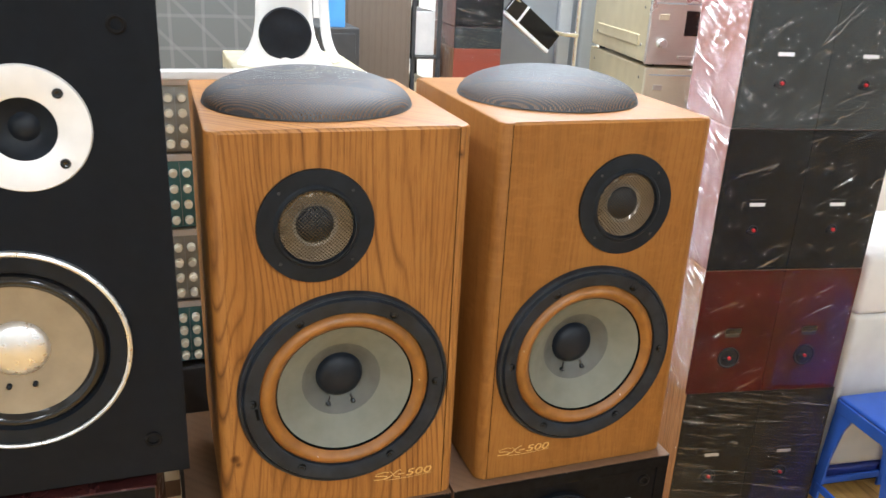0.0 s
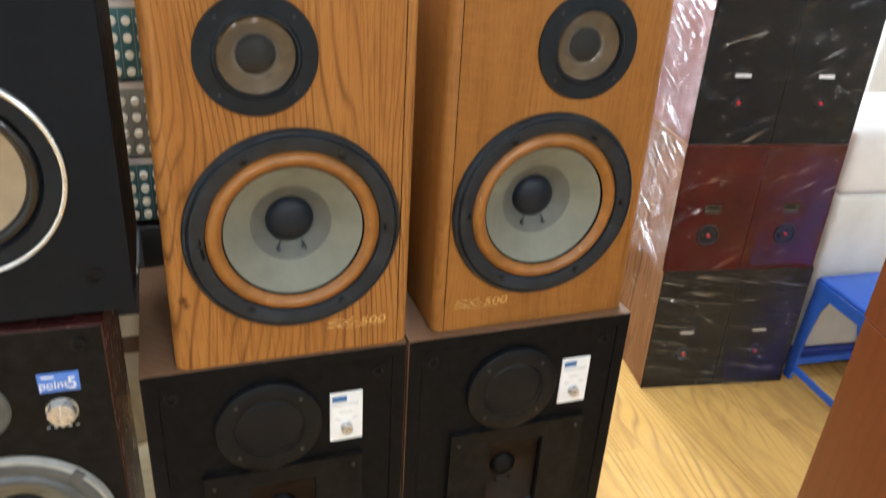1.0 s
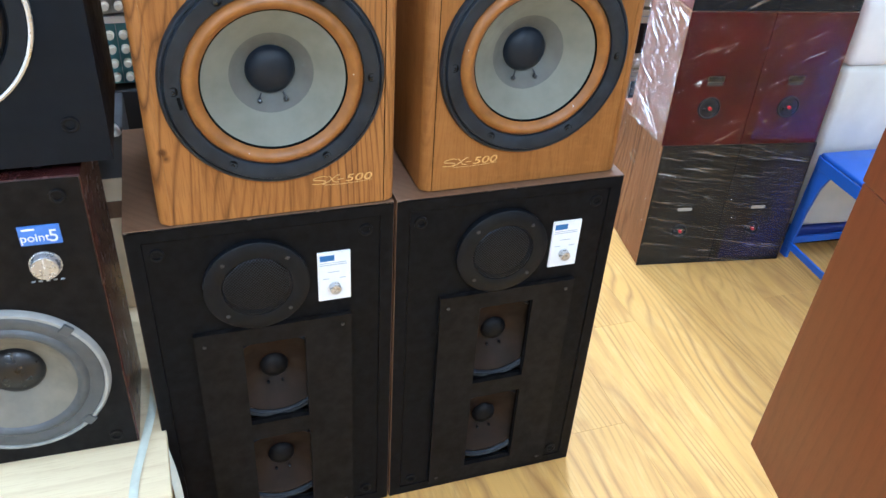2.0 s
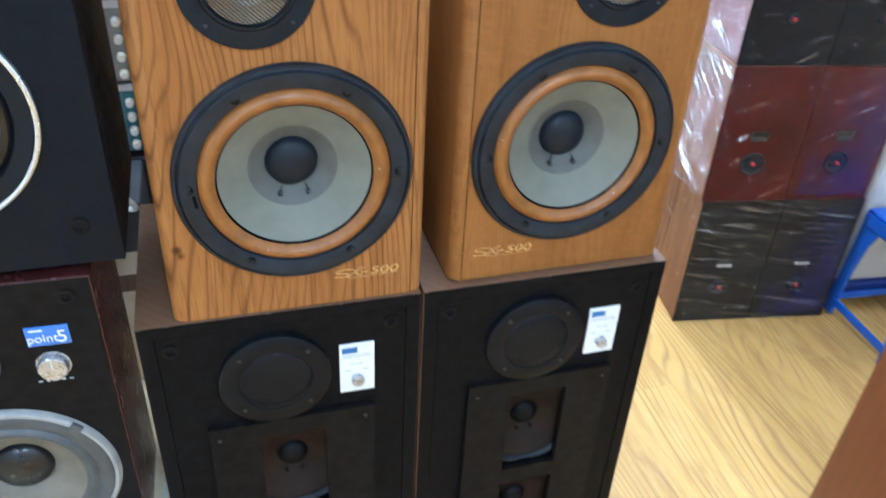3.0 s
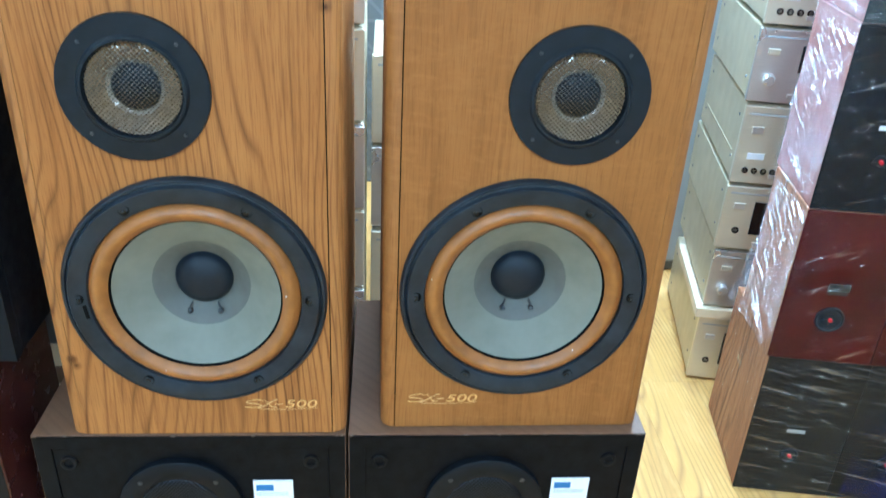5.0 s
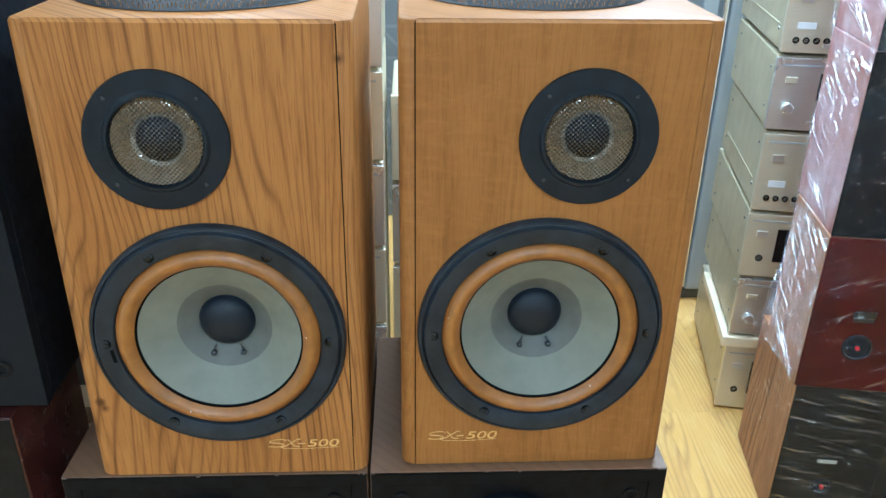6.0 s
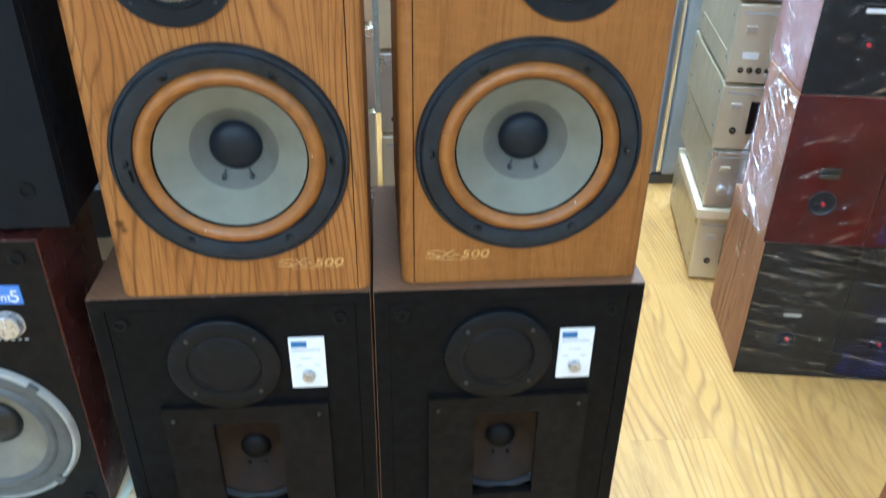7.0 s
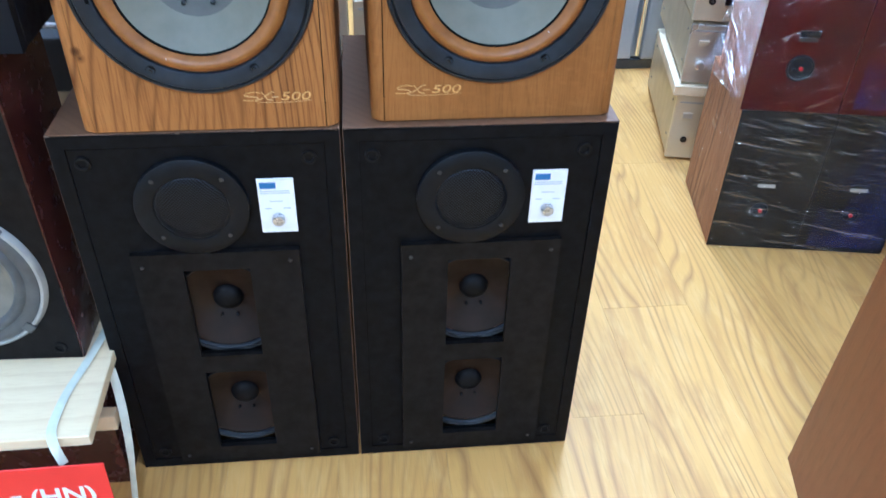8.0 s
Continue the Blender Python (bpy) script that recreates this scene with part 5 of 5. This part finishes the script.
def horn_unit(m):
    """White moulded stand with a dark round driver, flaring to a wide foot."""
    hu = thing("white_satellite_speaker", m, "white moulded speaker with a dark round driver on a shelf", "loudspeaker")
    bm = bmesh.new()
    prof = [(0.000, 0.092, 0.060), (0.010, 0.086, 0.058), (0.030, 0.070, 0.052), (0.055, 0.060, 0.048), (0.085, 0.055, 0.046), (0.13, 0.053, 0.045), (0.20, 0.055, 0.045), (0.26, 0.058, 0.045), (0.30, 0.048, 0.040), (0.315, 0.030, 0.028)]
    rings = []
    for z, a, b in prof:
        rings.append([bm.verts.new((a * math.copysign(abs(math.cos(t)) ** 0.6, math.cos(t)), b * math.copysign(abs(math.sin(t)) ** 0.6, math.sin(t)), z)) for t in [2 * math.pi * i / 40 for i in range(40)]])
    for r0, r1 in zip(rings, rings[1:]):
        for i in range(40):
            bm.faces.new((r0[i], r0[(i + 1) % 40], r1[(i + 1) % 40], r1[i]))
    bm.faces.new(rings[0]), bm.faces.new(rings[-1])
    part("shell", bm, WHITE_PLASTIC, hu, "", True)
    part("driver", lathe([(0.046, -0.040), (0.050, -0.053), (0.047, -0.056), (0.036, -0.054), (0.020, -0.0565), (0, -0.058)], 0, 0.062, 48), RUBBER, hu, "dark round driver", True)
    part("upper_driver", lathe([(0.046, -0.040), (0.050, -0.053), (0.047, -0.056), (0.036, -0.054), (0.020, -0.0565), (0, -0.058)], 0, 0.200, 48), RUBBER, hu, "", True)
    part("support", sweep(smooth_line([(0.105, 0.02, 0.0), (0.085, 0.03, 0.05), (0.075, 0.035, 0.16), (0.05, 0.04, 0.26)], 6), 0.010, 10), WHITE_PLASTIC, hu, "", True)
    return hu


horn_unit(pose(0.250, 1.66, 1.2042, 0, 0, -6))


def tall_case(name, m, w, d, h, mat, label, category):
    ob = thing(name, m, label, category)
    part("body", box(0, w, 0.004, d, 0.03, h, 0.004), mat, ob)
    part("plinth", box(0.01, w - 0.01, 0.02, d - 0.01, 0, 0.03, 0.001), DARK_GREY, ob)
    part("front", box(0.012, w - 0.012, 0.0, 0.006, 0.045, h - 0.015, 0.0015), mat, ob)
    return ob


tall_case("brown_cabinet", pose(0.537, 2.45, 0, 0, 0, 0), 0.210, 0.30, 1.55, BROWN_PANEL, "tall grey-brown wooden cabinet behind the speakers", "cabinet")
blue_box = tagged(link("blue_carton", box(0.462, 0.510, 2.30, 2.38, 1.213, 1.31, 0.002), SKY_BLUE), "small bright blue carton on a dark case", "carton")
tall_case("dark_case", pose(0.43, 2.28, 0, 0, 0, 0), 0.118, 0.30, 1.213, DARK_GREY, "narrow dark case with a blue carton on top", "case")


def wire_rack(m):
    rk = thing("wire_rack", m, "black steel rack holding small boxed parts", "rack")
    for x in (0.0, 0.085):
        for y in (0.0, 0.25):
            part("post", box(x, x + 0.012, y, y + 0.012, 0, 1.7, 0.001), DARK_GREY, rk)
    for k in range(8):
        part("shelf", box(0.0, 0.097, 0.0, 0.262, 0.1 + 0.2 * k, 0.108 + 0.2 * k, 0.001), DARK_GREY, rk)
        part("boxed_part", box(0.016, 0.080, 0.02, 0.20, 0.1085 + 0.2 * k, 0.205 + 0.2 * k + 0.02 * (k % 3), 0.003), WHITE_METAL if k % 2 else CARDBOARD, rk)
    return rk


wire_rack(pose(0.765, 2.50, 0))


def grey_machine(m):
    gm = thing("grey_equipment_case", m, "tall grey steel equipment case with chrome tube rails", "equipment case")
    part("body", box(0, 0.36, 0.0, 0.36, 0.035, 1.75, 0.012, 3), GREY_PAINT, gm)
    part("base", box(-0.005, 0.365, -0.012, 0.37, 0, 0.036, 0.004), DARK_GREY, gm, "black plastic base")
    part("side_column", box(0.225, 0.275, -0.02, 0.0, 0.04, 1.75, 0.006, 2), PALE_STEEL, gm, "pale raised column")
    part("corner_post", box(0.305, 0.378, -0.03, 0.0, 0.04, 1.75, 0.010, 3), GREY_PAINT, gm, "rounded grey corner post")
    part("rail", sweep([(0.290, -0.030, 0.06), (0.290, -0.030, 1.12), (0.292, -0.030, 1.40), (0.294, -0.030, 1.75)], 0.0085, 12), CHROME, gm, "upright chrome tube", True)
    part("arm", sweep([(0.290, -0.040, 1.175), (0.235, -0.045, 1.178), (0.17, -0.055, 1.19), (0.06, -0.065, 1.275), (-0.02, -0.075, 1.345)], 0.0085, 12), CHROME, gm, "bent chrome arm", True)
    pad = part("pad", box(-0.105, 0.105, -0.010, 0.006, -0.030, 0.030, 0.004), GLOSS_BLACK, gm, "black sloping pad with a bright edge")
    pad.matrix_basis = pose(0.105, -0.064, 1.215, 0, 37, 0)
    part("pad_edge", box(-0.105, 0.105, -0.014, 0.008, -0.044, -0.031, 0.003), WHITE_METAL, pad, "bright lower edge")
    part("pad_strip", box(-0.05, -0.042, -0.0115, 0.007, -0.030, 0.030, 0.001), WHITE_METAL, pad)
    return gm


grey_machine(pose(1.078, 2.590, 0))

# ---- right-hand side: stool, white bin, red-brown cabinets ----
def stool(m):
    st = thing("plastic_stool", m, "small blue moulded plastic stool on the oak floor", "stool")
    s, f, h = 0.119, 0.131, 0.332
    part("seat", box(-s, s, -s, s, h - 0.014, h, 0.006, 3), STOOL_BLUE, st, "", True)
    part("grip_hole", box(-0.035, 0.035, -0.010, 0.010, h - 0.001, h + 0.0006, 0.0), BAND_BLUE, st)
    for sx, sy in ((-1, -1), (1, -1), (1, 1), (-1, 1)):
        bm = bmesh.new()
        rows = []
        for z, k, wd in ((0.0, 1.0, 0.030), (h * 0.45, 0.58, 0.034), (h * 0.72, 0.30, 0.046), (h - 0.012, 0.02, 0.078)):
            c = s + (f - s) * k
            rows.append([bm.verts.new((sx * (c - a), sy * (c - b), z)) for a, b in ((0, 0), (wd, 0), (wd, 0.007), (0.007, 0.007), (0.007, wd), (0, wd))])
        for a, b in zip(rows, rows[1:]):
            for i in range(6):
                bm.faces.new((a[i], a[(i + 1) % 6], b[(i + 1) % 6], b[i]))
        bm.faces.new(rows[0]), bm.faces.new(rows[-1])
        part("leg", bm, STOOL_BLUE, st)
    for k in range(4):
        bar = box(-0.115, 0.115, -0.005, 0.003, 0.030, 0.052, 0.002)
        part("cross_bar", bar, STOOL_BLUE, st).matrix_basis = pose(0, 0, 0, 0, 0, 90 * k) @ pose(0, -0.1265, 0)
        rim = box(-0.117, 0.117, -0.005, 0.0, h - 0.045, h - 0.010, 0.002)
        part("apron", rim, STOOL_BLUE, st).matrix_basis = pose(0, 0, 0, 0, 0, 90 * k) @ pose(0, -0.1205, 0)
    return st


stool(pose(1.833, 1.362, 0, 0, 0, -4))


def white_bin(m):
    wb = thing("white_storage_bin", m, "tall frosted white plastic bin with a navy base band", "storage bin")
    part("tub", box(0, 0.52, 0, 0.36, 0.070, 0.560, 0.018, 3), OFFWHITE, wb, "frosted white tub", True)
    part("lid", box(-0.006, 0.526, -0.006, 0.366, 0.5605, 0.735, 0.02, 3), WHITE_PLASTIC, wb, "bright white upper part", True)
    part("base_band", box(-0.003, 0.523, -0.003, 0.363, 0.028, 0.0695, 0.006), BAND_BLUE, wb, "navy base band")
    # Dark strip put in for the shadowed gap between bin and floor.
    part("plinth", box(0.015, 0.505, 0.015, 0.345, 0.0, 0.0275, 0.003), MAHOGANY, wb, "dark strip standing in for the shadow gap")
    return wb


white_bin(pose(1.738, 1.515, 0, 0, 0, -6))


def brown_case(m, w, d, h, label):
    bc = thing("red_brown_speaker", m, label, "loudspeaker", "red-brown speakers")
    part("cabinet", box(0, w, -d, 0, 0, h, 0.002), RED_WOOD, bc)
    part("baffle", box(0.012, w - 0.012, -d - 0.004, -d + 0.001, 0.012, h - 0.012, 0.001), BLACK_BAFFLE, bc)
    part("back_plate", box(w / 2 - 0.05, w / 2 + 0.05, -0.0005, 0.003, h * 0.3, h * 0.45, 0.001), GLOSS_BLACK, bc)
    return bc


brown_case(pose(1.170, 0.884, 0.0, 0, 1.8, -13), 0.36, 0.36, 0.645, "red-brown veneered speaker standing on the floor")
brown_case(pose(1.191, 0.884, 0.646, 0, 1.8, -13), 0.36, 0.36, 0.40, "red-brown veneered speaker stacked on another")


def carton(x0, x1, y0, y1, z0, z1, mat, label):
    ob = thing("carton", pose(x0, y0, z0), label, "carton", "cartons behind the bench")
    part("body", box(0, x1 - x0, 0, y1 - y0, 0, z1 - z0, 0.003), mat, ob)
    part("tape", box(0.0, x1 - x0 + 0.0008, -0.0008, y1 - y0 + 0.0008, (z1 - z0) * 0.72, (z1 - z0) * 0.84, 0), WALNUT, ob, "dark tape band")
    return ob


carton(-0.30, -0.004, 1.29, 1.43, BENCH_Z + 0.0005, 0.572, CARDBOARD, "cream carton with a dark band behind the speakers")
amp_small = tagged(link("black_deck", box(-0.30, 0.006, 1.285, 1.435, 0.573, 0.668, 0.004), DARK_GREY), "black hi-fi deck on a carton", "hi-fi deck")
cable = tagged(link("white_cable", sweep(smooth_line([(-0.28, 1.275, 0.705), (-0.12, 1.270, 0.700), (-0.02, 1.262, 0.690), (0.0, 1.262, 0.672), (-0.01, 1.28, 0.659)], 6), 0.005, 8), WHITE_PLASTIC, True), "white cable lying behind the speakers", "cable")


speaker_cable = tagged(link("speaker_cable", sweep(smooth_line([(0.752, 1.345, 1.16), (0.770, 1.352, 1.05), (0.779, 1.352, 0.90), (0.776, 1.350, 0.74), (0.770, 1.345, 0.60), (0.775, 1.335, 0.40), (0.778, 1.31, 0.15), (0.772, 1.29, 0.008), (0.70, 1.31, 0.007)], 6), 0.0065, 8), GLOSS_BLACK, True), "thick black speaker cable hanging behind an oak speaker", "cable")


# ---- floor boards, last ----
def floor_boards():
    bw, bl = 0.196, 1.24
    nx = int((ROOM_X1 - ROOM_X0) / bw) + 1
    rnd = random.Random(4)
    meshes = {}

    def board_mesh(w, l):
        key = (round(w, 4), round(l, 4))
        if key not in meshes:
            bm = box(0, w, 0, l, -0.0088, 0.0, 0.0)
            top = [e for e in bm.edges if all(v.co.z > -0.001 for v in e.verts)]
            bmesh.ops.bevel(bm, geom=top, offset=0.0003, segments=1, affect="EDGES")
            mesh = bpy.data.meshes.new("plank")
            bm.to_mesh(mesh)
            bm.free()
            mesh.materials.append(FLOOR_MAT)
            meshes[key] = mesh
        return meshes[key]

    for i in range(nx):
        x = ROOM_X0 + i * bw
        w = min(bw, ROOM_X1 - x) - 0.0003
        if w < 0.01:
            continue
        y = ROOM_Y0 - rnd.choice((0.0, 0.31, 0.62, 0.93))
        while y < ROOM_Y1:
            a, b = max(y, ROOM_Y0), min(y + bl, ROOM_Y1)
            if b - a > 0.02:
                ob = new("plank", board_mesh(w, b - a - 0.0003))
                ob.parent = FLOOR
                ob.matrix_world = pose(x, a, 0)
            y += bl


floor_boards()
